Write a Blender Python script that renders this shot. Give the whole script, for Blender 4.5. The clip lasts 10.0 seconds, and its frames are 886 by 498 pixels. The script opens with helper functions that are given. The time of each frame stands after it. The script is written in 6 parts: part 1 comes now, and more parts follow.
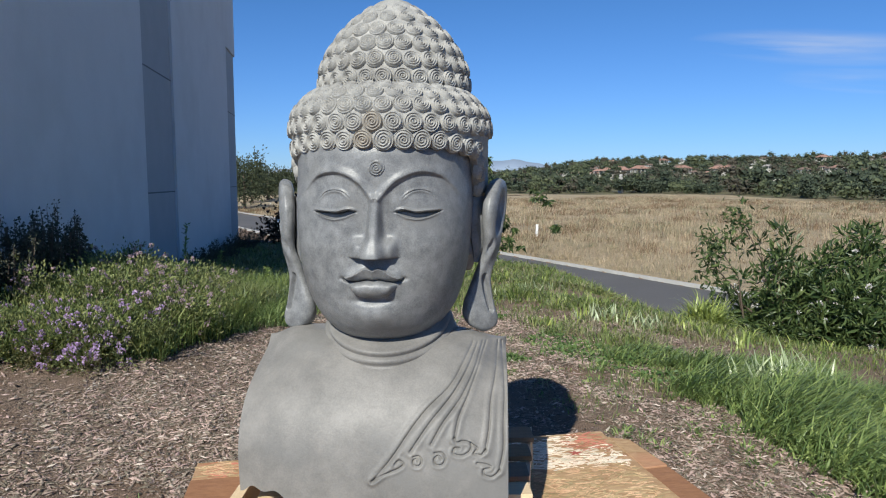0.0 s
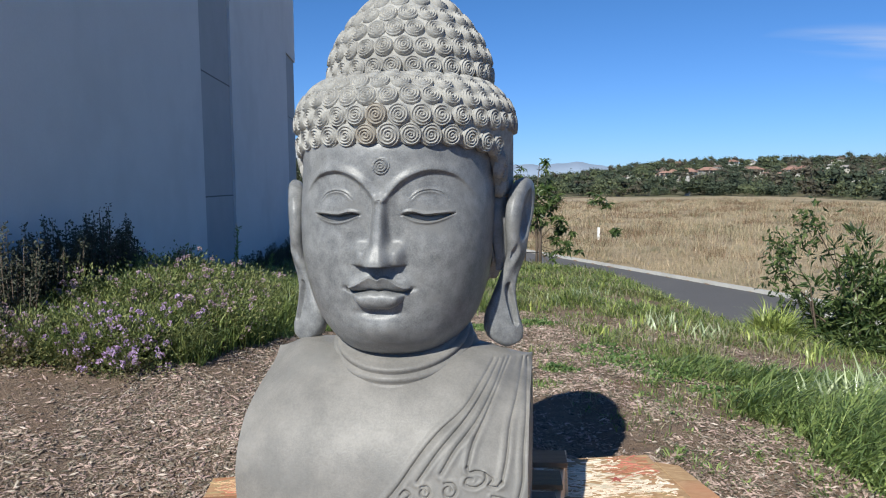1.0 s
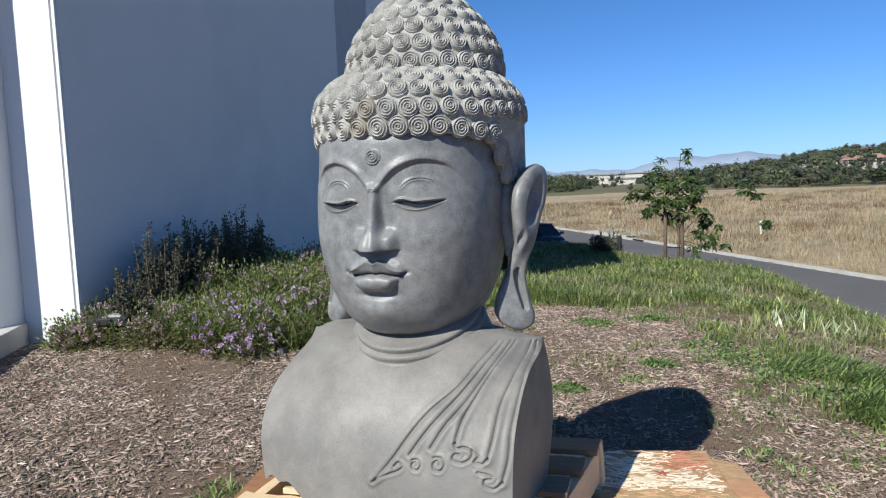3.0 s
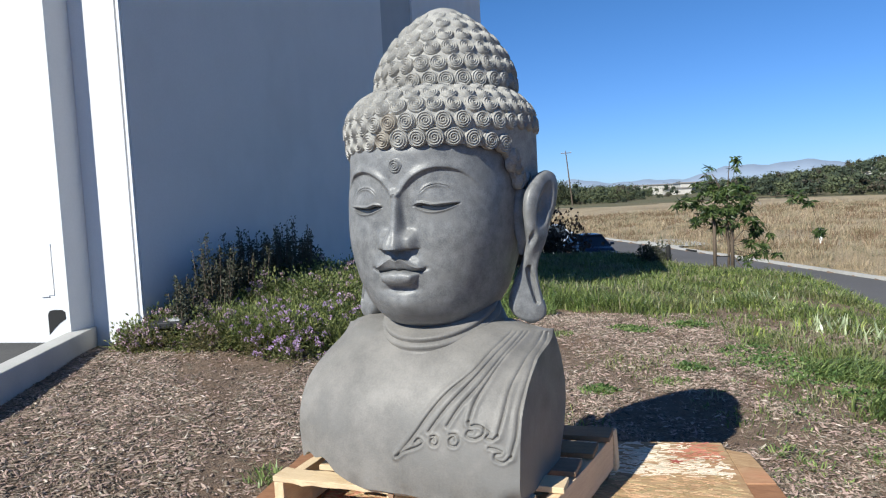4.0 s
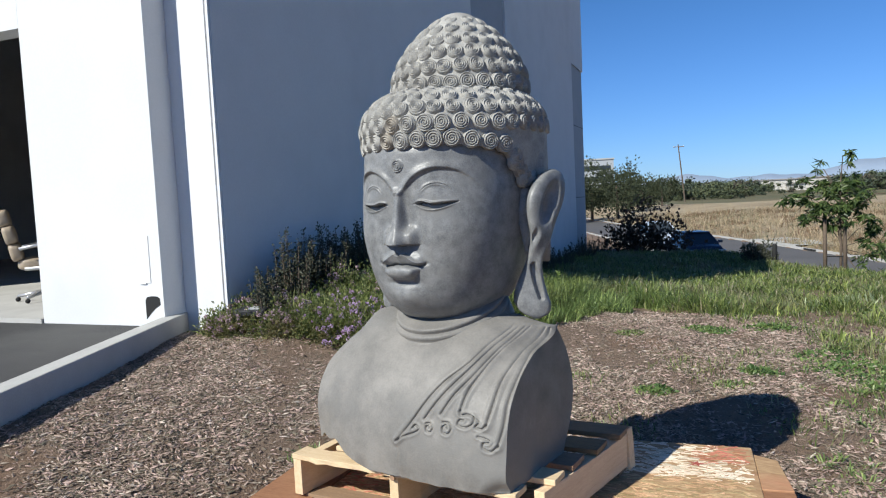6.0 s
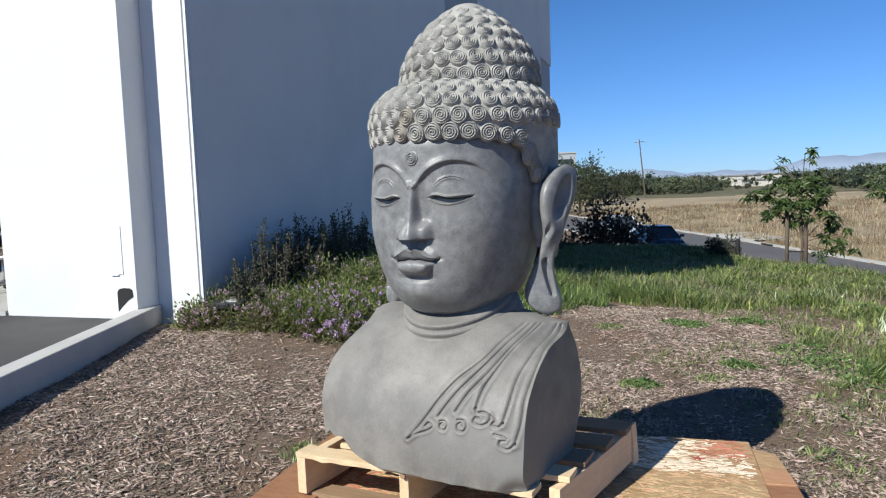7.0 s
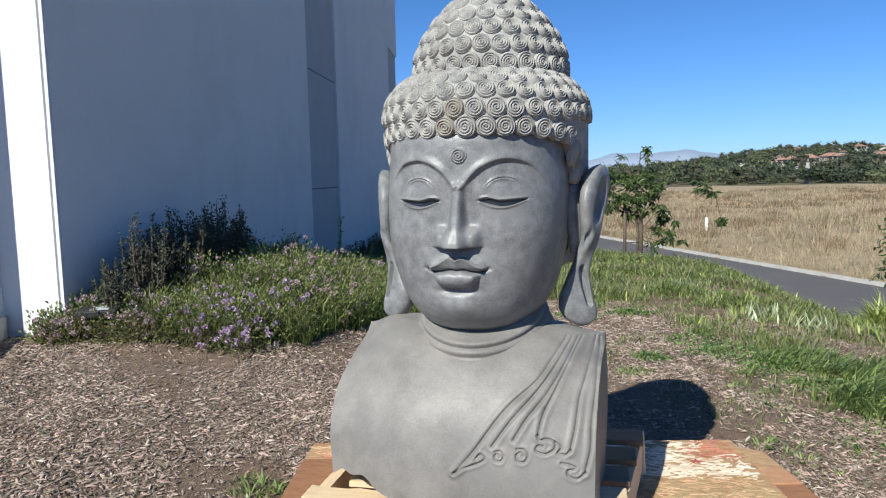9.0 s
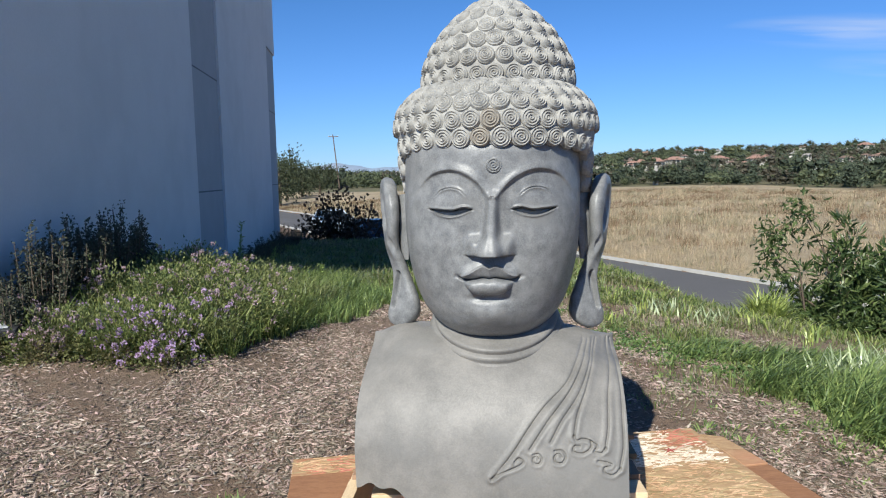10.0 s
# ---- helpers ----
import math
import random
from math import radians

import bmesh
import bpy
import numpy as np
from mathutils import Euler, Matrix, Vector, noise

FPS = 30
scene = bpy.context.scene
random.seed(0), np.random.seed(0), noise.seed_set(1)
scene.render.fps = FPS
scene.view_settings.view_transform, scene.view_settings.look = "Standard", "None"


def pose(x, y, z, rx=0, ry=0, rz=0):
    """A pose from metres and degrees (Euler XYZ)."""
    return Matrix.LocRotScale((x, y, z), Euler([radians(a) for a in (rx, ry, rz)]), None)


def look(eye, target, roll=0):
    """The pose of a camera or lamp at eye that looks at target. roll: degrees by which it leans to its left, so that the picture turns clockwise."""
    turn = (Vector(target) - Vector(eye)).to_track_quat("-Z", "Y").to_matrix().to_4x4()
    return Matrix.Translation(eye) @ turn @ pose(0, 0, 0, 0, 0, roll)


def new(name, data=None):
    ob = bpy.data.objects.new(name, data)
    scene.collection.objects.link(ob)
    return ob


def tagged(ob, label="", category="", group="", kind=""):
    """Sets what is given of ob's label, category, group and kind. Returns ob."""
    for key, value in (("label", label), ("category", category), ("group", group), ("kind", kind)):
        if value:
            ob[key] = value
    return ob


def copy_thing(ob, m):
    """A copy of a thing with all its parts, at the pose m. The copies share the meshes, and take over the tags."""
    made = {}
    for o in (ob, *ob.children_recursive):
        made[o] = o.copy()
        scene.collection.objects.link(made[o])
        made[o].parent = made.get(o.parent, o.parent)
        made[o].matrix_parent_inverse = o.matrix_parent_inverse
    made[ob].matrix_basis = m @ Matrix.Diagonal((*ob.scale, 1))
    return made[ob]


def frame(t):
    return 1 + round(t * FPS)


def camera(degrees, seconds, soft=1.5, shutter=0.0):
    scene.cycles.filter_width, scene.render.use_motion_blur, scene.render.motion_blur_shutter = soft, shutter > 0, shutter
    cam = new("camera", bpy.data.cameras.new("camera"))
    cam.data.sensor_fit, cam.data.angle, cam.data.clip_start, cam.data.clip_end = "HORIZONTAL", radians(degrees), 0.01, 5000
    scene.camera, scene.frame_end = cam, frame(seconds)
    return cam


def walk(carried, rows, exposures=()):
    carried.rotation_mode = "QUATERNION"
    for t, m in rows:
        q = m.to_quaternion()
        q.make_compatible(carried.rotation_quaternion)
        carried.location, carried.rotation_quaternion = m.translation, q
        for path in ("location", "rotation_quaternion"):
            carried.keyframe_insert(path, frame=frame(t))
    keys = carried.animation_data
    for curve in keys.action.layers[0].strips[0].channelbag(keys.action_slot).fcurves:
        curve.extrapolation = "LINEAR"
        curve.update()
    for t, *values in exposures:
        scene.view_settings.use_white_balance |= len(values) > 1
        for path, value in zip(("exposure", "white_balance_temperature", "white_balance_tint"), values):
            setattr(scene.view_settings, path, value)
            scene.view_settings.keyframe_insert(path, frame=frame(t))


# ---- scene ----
import itertools
cam = camera(64.8, 10.0, soft=1.15)
PATH = [
    (0, (-0.008, -0.033, 1.497), (0.001, 1.957, 1.301), -0.2),
    (0.5, (0.055, 0.093, 1.476), (-0.053, 2.081, 1.293), -0.4),
    (1, (0.126, 0.187, 1.485), (-0.041, 2.172, 1.299), -0.5),
    (1.5, (0.209, 0.234, 1.486), (-0.062, 2.205, 1.28), -0.5),
    (2, (0.367, 0.245, 1.491), (-0.07, 2.187, 1.298), 0.3),
    (2.5, (0.524, 0.237, 1.47), (-0.036, 2.148, 1.29), -1.2),
    (2.7, (0.552, 0.23, 1.459), (-0.02, 2.137, 1.271), -1.7),
    (4, (0.77, 0.001, 1.416), (0.032, 1.855, 1.277), -2.9),
    (4.5, (0.898, 0.02, 1.407), (0.096, 1.847, 1.277), -2.4),
    (5, (1.05, 0.049, 1.409), (0.11, 1.81, 1.279), -2.6),
    (5.5, (1.137, 0.065, 1.407), (0.123, 1.784, 1.272), -2.8),
    (7, (0.959, 0.016, 1.423), (0.043, 1.786, 1.258), -2.1),
    (7.5, (0.759, -0.05, 1.436), (-0.018, 1.785, 1.258), -1.3),
    (8, (0.592, -0.074, 1.442), (-0.088, 1.798, 1.256), -1.5),
    (8.5, (0.415, 0.005, 1.44), (-0.157, 1.911, 1.243), -1.5),
    (9, (0.22, 0.042, 1.475), (-0.232, 1.979, 1.268), -1.2),
    (9.5, (-0.051, 0.004, 1.485), (-0.288, 1.977, 1.265), -1.7),
    (10, (-0.262, -0.028, 1.507), (-0.345, 1.959, 1.297), -1.1),
]
walk(cam, [(t, look(eye, target, roll)) for t, eye, target, roll in PATH],
     exposures=[(0, 0.04), (1, 0.12), (2.5, 0.20), (4.5, 0.20), (5.5, 0.13), (7, 0.15), (8, 0.18), (10, 0.24)])

# ---- sky and sun ----
SUN_ELEVATION, SUN_TRAVEL = radians(39.0), Vector((0.342, 0.940, 0)).normalized()
world = bpy.data.worlds.new("sky")
scene.world = world
world.use_nodes = True
nt = world.node_tree
sky = nt.nodes.new("ShaderNodeTexSky")
sky.sky_type = "NISHITA"
sky.sun_disc = False
sky.sun_elevation = SUN_ELEVATION
sky.sun_rotation = math.atan2(-SUN_TRAVEL.x, -SUN_TRAVEL.y)
sky.air_density, sky.dust_density, sky.ozone_density = 1.0, 0.0, 3.0
# thin wisps of cloud laid over the blue
tc = nt.nodes.new("ShaderNodeTexCoord")
mp = nt.nodes.new("ShaderNodeMapping")
mp.inputs["Scale"].default_value = (2.4, 2.4, 4.6)
cl = nt.nodes.new("ShaderNodeTexNoise")
cl.inputs["Scale"].default_value = 1.5
cl.inputs["Detail"].default_value = 8
cr = nt.nodes.new("ShaderNodeValToRGB")
cr.color_ramp.elements[0].position, cr.color_ramp.elements[1].position = 0.36, 0.70
cr.color_ramp.elements[1].color = (0.8, 0.8, 0.8, 1)
# one long streak and a fainter one below it
lean = nt.nodes.new("ShaderNodeVectorMath")                     # height over a plane that dips to the east
lean.operation = "DOT_PRODUCT"
lean.inputs[1].default_value = (0.104 * 6.5, -0.053 * 6.5, 6.5)
apart = nt.nodes.new("ShaderNodeSeparateXYZ")
flat = nt.nodes.new("ShaderNodeCombineXYZ")
nt.links.new(tc.outputs["Generated"], lean.inputs[0])
nt.links.new(tc.outputs["Generated"], apart.inputs["Vector"])
nt.links.new(apart.outputs["X"], flat.inputs["X"])
nt.links.new(apart.outputs["Y"], flat.inputs["Y"])
nt.links.new(lean.outputs["Value"], flat.inputs["Z"])
bank = nt.nodes.new("ShaderNodeMath")
bank.operation = "MAXIMUM"
for i, (x, y, z, wide, strong) in enumerate(((0.460, 0.874, 0.161, 0.15, 1.0), (0.510, 0.852, 0.117, 0.10, 0.6))):
    far = nt.nodes.new("ShaderNodeVectorMath")
    far.operation = "DISTANCE"
    far.inputs[1].default_value = (x, y, (z + 0.104 * x - 0.053 * y) * 6.5)
    fade = nt.nodes.new("ShaderNodeMapRange")
    fade.inputs["From Min"].default_value, fade.inputs["From Max"].default_value = wide, 0.02
    fade.inputs["To Max"].default_value = strong
    nt.links.new(flat.outputs["Vector"], far.inputs[0])
    nt.links.new(far.outputs["Value"], fade.inputs["Value"])
    nt.links.new(fade.outputs["Result"], bank.inputs[i])
cover = nt.nodes.new("ShaderNodeMath")
cover.operation = "MULTIPLY"
mixc = nt.nodes.new("ShaderNodeMix")
mixc.data_type = "RGBA"
mixc.inputs["B"].default_value = (9.0, 9.6, 10.5, 1)
nt.links.new(flat.outputs["Vector"], mp.inputs["Vector"])
nt.links.new(mp.outputs["Vector"], cl.inputs["Vector"])
nt.links.new(cl.outputs["Fac"], cr.inputs["Fac"])
nt.links.new(cr.outputs["Color"], cover.inputs[0])
nt.links.new(bank.outputs["Value"], cover.inputs[1])
nt.links.new(cover.outputs["Value"], mixc.inputs["Factor"])
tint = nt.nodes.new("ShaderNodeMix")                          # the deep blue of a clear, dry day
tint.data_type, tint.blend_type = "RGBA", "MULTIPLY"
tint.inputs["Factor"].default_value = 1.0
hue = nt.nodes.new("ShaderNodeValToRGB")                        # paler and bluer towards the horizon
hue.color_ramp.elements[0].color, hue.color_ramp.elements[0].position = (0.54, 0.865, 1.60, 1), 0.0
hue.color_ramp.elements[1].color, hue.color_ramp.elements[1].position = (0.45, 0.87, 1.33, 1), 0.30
zenith = hue.color_ramp.elements.new(1.0)                       # unseen zenith darkened to weaken fill light from above
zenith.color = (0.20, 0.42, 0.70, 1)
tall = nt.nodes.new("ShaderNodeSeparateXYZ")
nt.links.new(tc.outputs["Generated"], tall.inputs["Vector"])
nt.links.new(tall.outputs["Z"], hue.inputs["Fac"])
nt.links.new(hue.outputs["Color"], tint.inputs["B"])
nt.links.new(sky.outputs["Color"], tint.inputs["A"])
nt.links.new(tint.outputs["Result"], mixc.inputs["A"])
bg = nt.nodes["Background"]
nt.links.new(mixc.outputs["Result"], bg.inputs["Color"])
bg.inputs["Strength"].default_value = 0.072
sun = new("sun", bpy.data.lights.new("sun", "SUN"))
sun.data.energy, sun.data.angle, sun.data.color = 5.6, radians(0.5), (0.96, 0.955, 0.885)
travel = SUN_TRAVEL * math.cos(SUN_ELEVATION) - Vector((0, 0, math.sin(SUN_ELEVATION)))
sun.matrix_world = look(-travel * 60, (0, 0, 0))

# ---- materials ----
def material(name, c1, c2, scale=6.0, rough=0.8, bump=0.2, fine=60.0, c3=None, big=0.8, stretch=(1, 1, 1), metal=0.0, spec=0.4,
             per=0.0, island=False, space="Object", trans=0.0, depth=0.01, grain=0.45):
    """Two tones mixed by noise at a coarse and a fine scale, a third as large stains, and fine relief."""
    m = bpy.data.materials.new(name)
    m.use_nodes = True
    t = m.node_tree
    n, link = t.nodes, t.links.new
    b = n["Principled BSDF"]
    co = n.new("ShaderNodeTexCoord")
    ma = n.new("ShaderNodeMapping")
    ma.inputs["Scale"].default_value = stretch
    link(co.outputs[space], ma.inputs["Vector"])
    def nz(s, d, r=0.6):
        q = n.new("ShaderNodeTexNoise")
        q.inputs["Scale"].default_value, q.inputs["Detail"].default_value, q.inputs["Roughness"].default_value = s, d, r
        link(ma.outputs["Vector"], q.inputs["Vector"])
        return q
    def mix(a, bb, f, kind="MIX"):
        q = n.new("ShaderNodeMix")
        q.data_type, q.blend_type = "RGBA", kind
        for key, v in (("A", a), ("B", bb), ("Factor", f)):
            if isinstance(v, (tuple, list)):
                q.inputs[key].default_value = (*v, 1)
            elif isinstance(v, float):
                q.inputs[key].default_value = v
            else:
                link(v, q.inputs[key])
        return q.outputs["Result"]
    def ramp(v, lo, hi):
        q = n.new("ShaderNodeMapRange")
        q.inputs["From Min"].default_value, q.inputs["From Max"].default_value = lo, hi
        link(v, q.inputs["Value"])
        return q.outputs["Result"]
    a, f = nz(scale, 5), nz(fine, 4, 0.7)
    col = mix(c1, c2, ramp(a.outputs["Fac"], 0.35, 0.65))
    col = mix(col, mix(c1, c2, ramp(f.outputs["Fac"], 0.38, 0.62)), grain)
    if c3:
        col = mix(col, c3, ramp(nz(big, 4).outputs["Fac"], 0.52, 0.72))
    if per:
        r = n.new("ShaderNodeNewGeometry").outputs["Random Per Island"] if island else n.new("ShaderNodeObjectInfo").outputs["Random"]
        hs = n.new("ShaderNodeHueSaturation")
        link(col, hs.inputs["Color"])
        q = n.new("ShaderNodeMapRange")
        q.inputs["To Min"].default_value, q.inputs["To Max"].default_value = 1 - per, 1 + per
        link(r, q.inputs["Value"])
        link(q.outputs["Result"], hs.inputs["Value"])
        q2 = n.new("ShaderNodeMapRange")
        q2.inputs["To Min"].default_value, q2.inputs["To Max"].default_value = 0.5 + per * 0.05, 0.5 - per * 0.05
        link(r, q2.inputs["Value"])
        link(q2.outputs["Result"], hs.inputs["Hue"])
        col = hs.outputs["Color"]
    link(col, b.inputs["Base Color"])
    b.inputs["Metallic"].default_value, b.inputs["Specular IOR Level"].default_value = metal, spec
    rr = n.new("ShaderNodeMapRange")
    rr.inputs["To Min"].default_value, rr.inputs["To Max"].default_value = max(0.02, rough - 0.1), min(1, rough + 0.1)
    link(f.outputs["Fac"], rr.inputs["Value"])
    link(rr.outputs["Result"], b.inputs["Roughness"])
    if bump:
        bp = n.new("ShaderNodeBump")
        bp.inputs["Strength"].default_value, bp.inputs["Distance"].default_value = bump, depth
        link(f.outputs["Fac"], bp.inputs["Height"])
        link(bp.outputs["Normal"], b.inputs["Normal"])
    if trans:
        tl = n.new("ShaderNodeBsdfTranslucent")
        link(col, tl.inputs["Color"])
        mx = n.new("ShaderNodeMixShader")
        mx.inputs["Fac"].default_value = trans
        link(b.outputs["BSDF"], mx.inputs[1])
        link(tl.outputs["BSDF"], mx.inputs[2])
        link(mx.outputs["Shader"], n["Material Output"].inputs["Surface"])
    return m


def plain(name, c, rough=0.5, metal=0.0, spec=0.5):
    return material(name, c, tuple(v * 0.86 for v in c), 9, rough, 0.05, 90, metal=metal, spec=spec)


STONE = material("polished_grey_stone", (0.278, 0.279, 0.275), (0.122, 0.125, 0.128), 26, 0.37, 0.24, 230, (0.205, 0.202, 0.194), 6.0, spec=0.38, depth=0.003, grain=0.42)
HAIRSTONE = material("dusty_grey_stone", (0.45, 0.435, 0.40), (0.265, 0.26, 0.245), 20, 0.75, 0.35, 170, (0.27, 0.255, 0.23), 3.5, spec=0.25, depth=0.004)
CHESTSTONE = material("matt_grey_stone", (0.268, 0.252, 0.229), (0.152, 0.145, 0.134), 7.0, 0.46, 0.25, 150, (0.222, 0.214, 0.199), 3.4, spec=0.28, depth=0.004, grain=0.24)
STAINED = material("stained_stone", (0.36, 0.325, 0.275), (0.26, 0.238, 0.205), 18, 0.8, 0.25, 170, spec=0.3, depth=0.004)
WHITE = material("white_stucco", (0.72, 0.725, 0.73), (0.665, 0.672, 0.68), 1.4, 0.85, 0.12, 45, (0.63, 0.635, 0.635), 0.35)
BAND = material("grey_blue_paint", (0.43, 0.45, 0.47), (0.38, 0.40, 0.42), 2, 0.85, 0.12, 45)
SOIL = material("dry_soil", (0.29, 0.205, 0.145), (0.15, 0.104, 0.073), 9, 0.95, 0.8, 90, (0.22, 0.135, 0.085), 1.1, depth=0.03)
CHIP = material("mulch_chip", (0.40, 0.325, 0.25), (0.165, 0.118, 0.092), 5, 0.9, 0.3, 120, per=0.75, island=True, depth=0.004)
ASPHALT = material("asphalt", (0.062, 0.060, 0.060), (0.045, 0.045, 0.046), 3, 0.9, 0.5, 180, (0.085, 0.083, 0.08), 0.5)
ROADMAT = material("road_asphalt", (0.12, 0.115, 0.115), (0.095, 0.092, 0.092), 0.4, 0.9, 0.3, 60, (0.14, 0.135, 0.13), 0.12)
CONCRETE = material("concrete", (0.52, 0.51, 0.48), (0.42, 0.41, 0.39), 3, 0.85, 0.3, 90, (0.38, 0.37, 0.34), 0.9)
DRYGRASS = material("dry_field", (0.50, 0.405, 0.265), (0.33, 0.25, 0.155), 0.35, 0.95, 0.8, 6, (0.29, 0.225, 0.14), 0.06, depth=0.3)
SCRUB = material("hill_scrub", (0.10, 0.11, 0.055), (0.17, 0.14, 0.08), 0.03, 0.95, 0.6, 0.6, (0.25, 0.19, 0.11), 0.012, depth=1.0)
PINE = material("pine_board", (0.76, 0.60, 0.39), (0.60, 0.43, 0.25), 5, 0.7, 0.2, 60, stretch=(1.0, 9, 9), per=0.15, depth=0.004)
DARKWOOD = material("dark_board", (0.33, 0.22, 0.13), (0.22, 0.14, 0.085), 5, 0.8, 0.25, 60, stretch=(1.0, 9, 9), per=0.2, depth=0.004)
OSB = material("osb_sheet", (0.53, 0.365, 0.20), (0.30, 0.165, 0.08), 22, 0.8, 0.4, 60, (0.48, 0.22, 0.12), 2.2, stretch=(0.35, 1.2, 1), per=0.1, depth=0.004)
RUST = material("red_stained_osb", (0.34, 0.17, 0.085), (0.24, 0.11, 0.055), 26, 0.85, 0.3, 90, stretch=(0.35, 1.2, 1), depth=0.004)


def mesh_of(name, verts, faces, mat_, smooth=False):
    me = bpy.data.meshes.new(name)
    me.from_pydata([tuple(map(float, v)) for v in verts], [], faces)
    me.materials.append(mat_)
    if smooth:
        me.polygons.foreach_set("use_smooth", [True] * len(me.polygons))
    me.update()
    return me


def part(name, bm, mat_, parent=None, label="", smooth=False):
    """Links a bmesh as one mesh object under a thing."""
    me = bpy.data.meshes.new(name)
    bmesh.ops.recalc_face_normals(bm, faces=bm.faces)
    bm.to_mesh(me)
    bm.free()
    me.materials.append(mat_)
    if smooth:
        me.polygons.foreach_set("use_smooth", [True] * len(me.polygons))
    ob = new(name, me)
    ob.parent = parent
    if label:
        tagged(ob, label)
    return ob


def box(x0, y0, z0, x1, y1, z1, bevel=0.0, bm=None):
    bm = bm or bmesh.new()
    vs = bmesh.ops.create_cube(bm, size=1, matrix=Matrix.LocRotScale(((x0 + x1) / 2, (y0 + y1) / 2, (z0 + z1) / 2), None, (x1 - x0, y1 - y0, z1 - z0)))["verts"]
    if bevel:
        es = {e for v in vs for e in v.link_edges}
        bmesh.ops.bevel(bm, geom=list(es), offset=bevel, segments=2, profile=0.6, affect="EDGES")
    return bm


def empty(name, m=None, **tags):
    ob = new(name)
    ob.empty_display_size = 0.1
    if m is not None:
        ob.matrix_world = m
    return tagged(ob, **tags)


def smooth01(v, lo, hi):
    t = np.clip((v - lo) / (hi - lo), 0, 1)
    return t * t * (3 - 2 * t)

# ---- ground ----
ROAD_Z, KERB_A, ROAD_D = -1.8, np.array((7.9, 20.8)), np.array((-0.455, 0.8905))
ROAD_N = np.array((0.8905, 0.455))            # away from the lawn
ROAD_W = 6.5
WALL_A, WALL_D, WALL_N = np.array((-3.88, 4.63)), np.array((-0.148, 0.989)), np.array((0.989, 0.148))


def soft_noise(x, y, s, seed=0.0):
    return (np.sin(x * s + seed) * np.cos(y * s * 1.13 + 1.7 * seed) + 0.6 * np.sin(x * s * 2.3 + y * s * 1.7 + seed * 2.1)) / 1.6


def hill(x, y):
    """The far hillside and the low rises along the horizon."""
    d, az = np.hypot(x, y), np.degrees(np.arctan2(x, y))
    side = smooth01(az, -2, 15)
    rise = smooth01(d, 140 - 50 * smooth01(az, 18, 34), 500) * (0.3 + 12.2 * side) + smooth01(d, 500, 1500) * 5 * side
    return rise * (1 + 0.10 * soft_noise(x, y, 0.018, 1.0))


def road_drop(t):
    """The road falls gently beyond the bend."""
    return -0.45 * smooth01(np.asarray(t, float), 18, 75)


def height(x, y):
    x, y = np.asarray(x, float), np.asarray(y, float)
    s = (x - KERB_A[0]) * ROAD_N[0] + (y - KERB_A[1]) * ROAD_N[1]        # 0 at the far kerb
    w = (x - WALL_A[0]) * WALL_N[0] + (y - WALL_A[1]) * WALL_N[1]        # 0 at the long wall
    c = (x + 4.28) * 0.87 + (y - 4.19) * 0.50                            # 0 at the lot's kerb
    pad = 0.06 + 0.23 * (1 - smooth01(c, -0.6, 3.3)) * smooth01(y, -6, 2)
    pad = pad + 0.36 * np.exp(-((w - 0.9) / 1.2) ** 2 - ((y - 6.9) / 1.9) ** 2)
    pad = pad - 0.45 * smooth01(y, 6.5, 17) - 0.95 * smooth01(y, 19, 29) - 0.38 * smooth01(x, 1.5, 4.5) * smooth01(y, 2.5, 9)
    pad = pad - 0.36 * smooth01(x, 1.9, 3.7) * smooth01(y, 6, 11)
    pad = pad + 0.018 * soft_noise(x, y, 1.9, 0.4) + 0.012 * soft_noise(x, y, 4.7, 2.0)
    pad = pad - 0.015 * np.exp(-(c / 0.5) ** 2) * smooth01(y, -6, 0) * (1 - smooth01(y, 4.4, 5.2))
    edge = smooth01(s, -ROAD_W - 1.5 - 1.1 * smooth01(y, 13, 18), -ROAD_W - 0.15)
    pad = np.where((c < -0.08) & (y < 6) & (x < -0.5), np.minimum(pad, 0.30), pad)
    drop = road_drop((x - KERB_A[0]) * ROAD_D[0] + (y - KERB_A[1]) * ROAD_D[1])
    near = pad * (1 - edge) + (ROAD_Z + drop + 0.10) * edge
    far = ROAD_Z + drop * (1 - smooth01(s, 0.2, 20)) + 0.06 + 0.25 * smooth01(s, 0.2, 8) + 0.12 * soft_noise(x, y, 0.11, 0.7) * smooth01(s, 0.5, 12) + hill(x, y)
    return np.where(s > 0.1, far, np.where(s > -ROAD_W - 0.1, ROAD_Z + drop - 0.05, near))


def sheet(name, xs, ys, fn, mat_):
    X, Y = np.meshgrid(xs, ys)
    Z = fn(X, Y)
    nx = len(xs)
    faces = [(j * nx + i, j * nx + i + 1, (j + 1) * nx + i + 1, (j + 1) * nx + i) for j in range(len(ys) - 1) for i in range(nx - 1)]
    return mesh_of(name, np.stack((X.ravel(), Y.ravel(), Z.ravel()), 1), faces, mat_, True)


def axis(lo, hi, near, grow):
    out, v, st = [0.0], 0.0, near
    while v < hi:
        st = near if v < 9 else st * grow
        v += st
        out.append(v)
    neg, v, st = [], 0.0, near
    while v > lo:
        st = near if v > -9 else st * grow
        v -= st
        neg.append(v)
    return np.array(neg[::-1] + out)


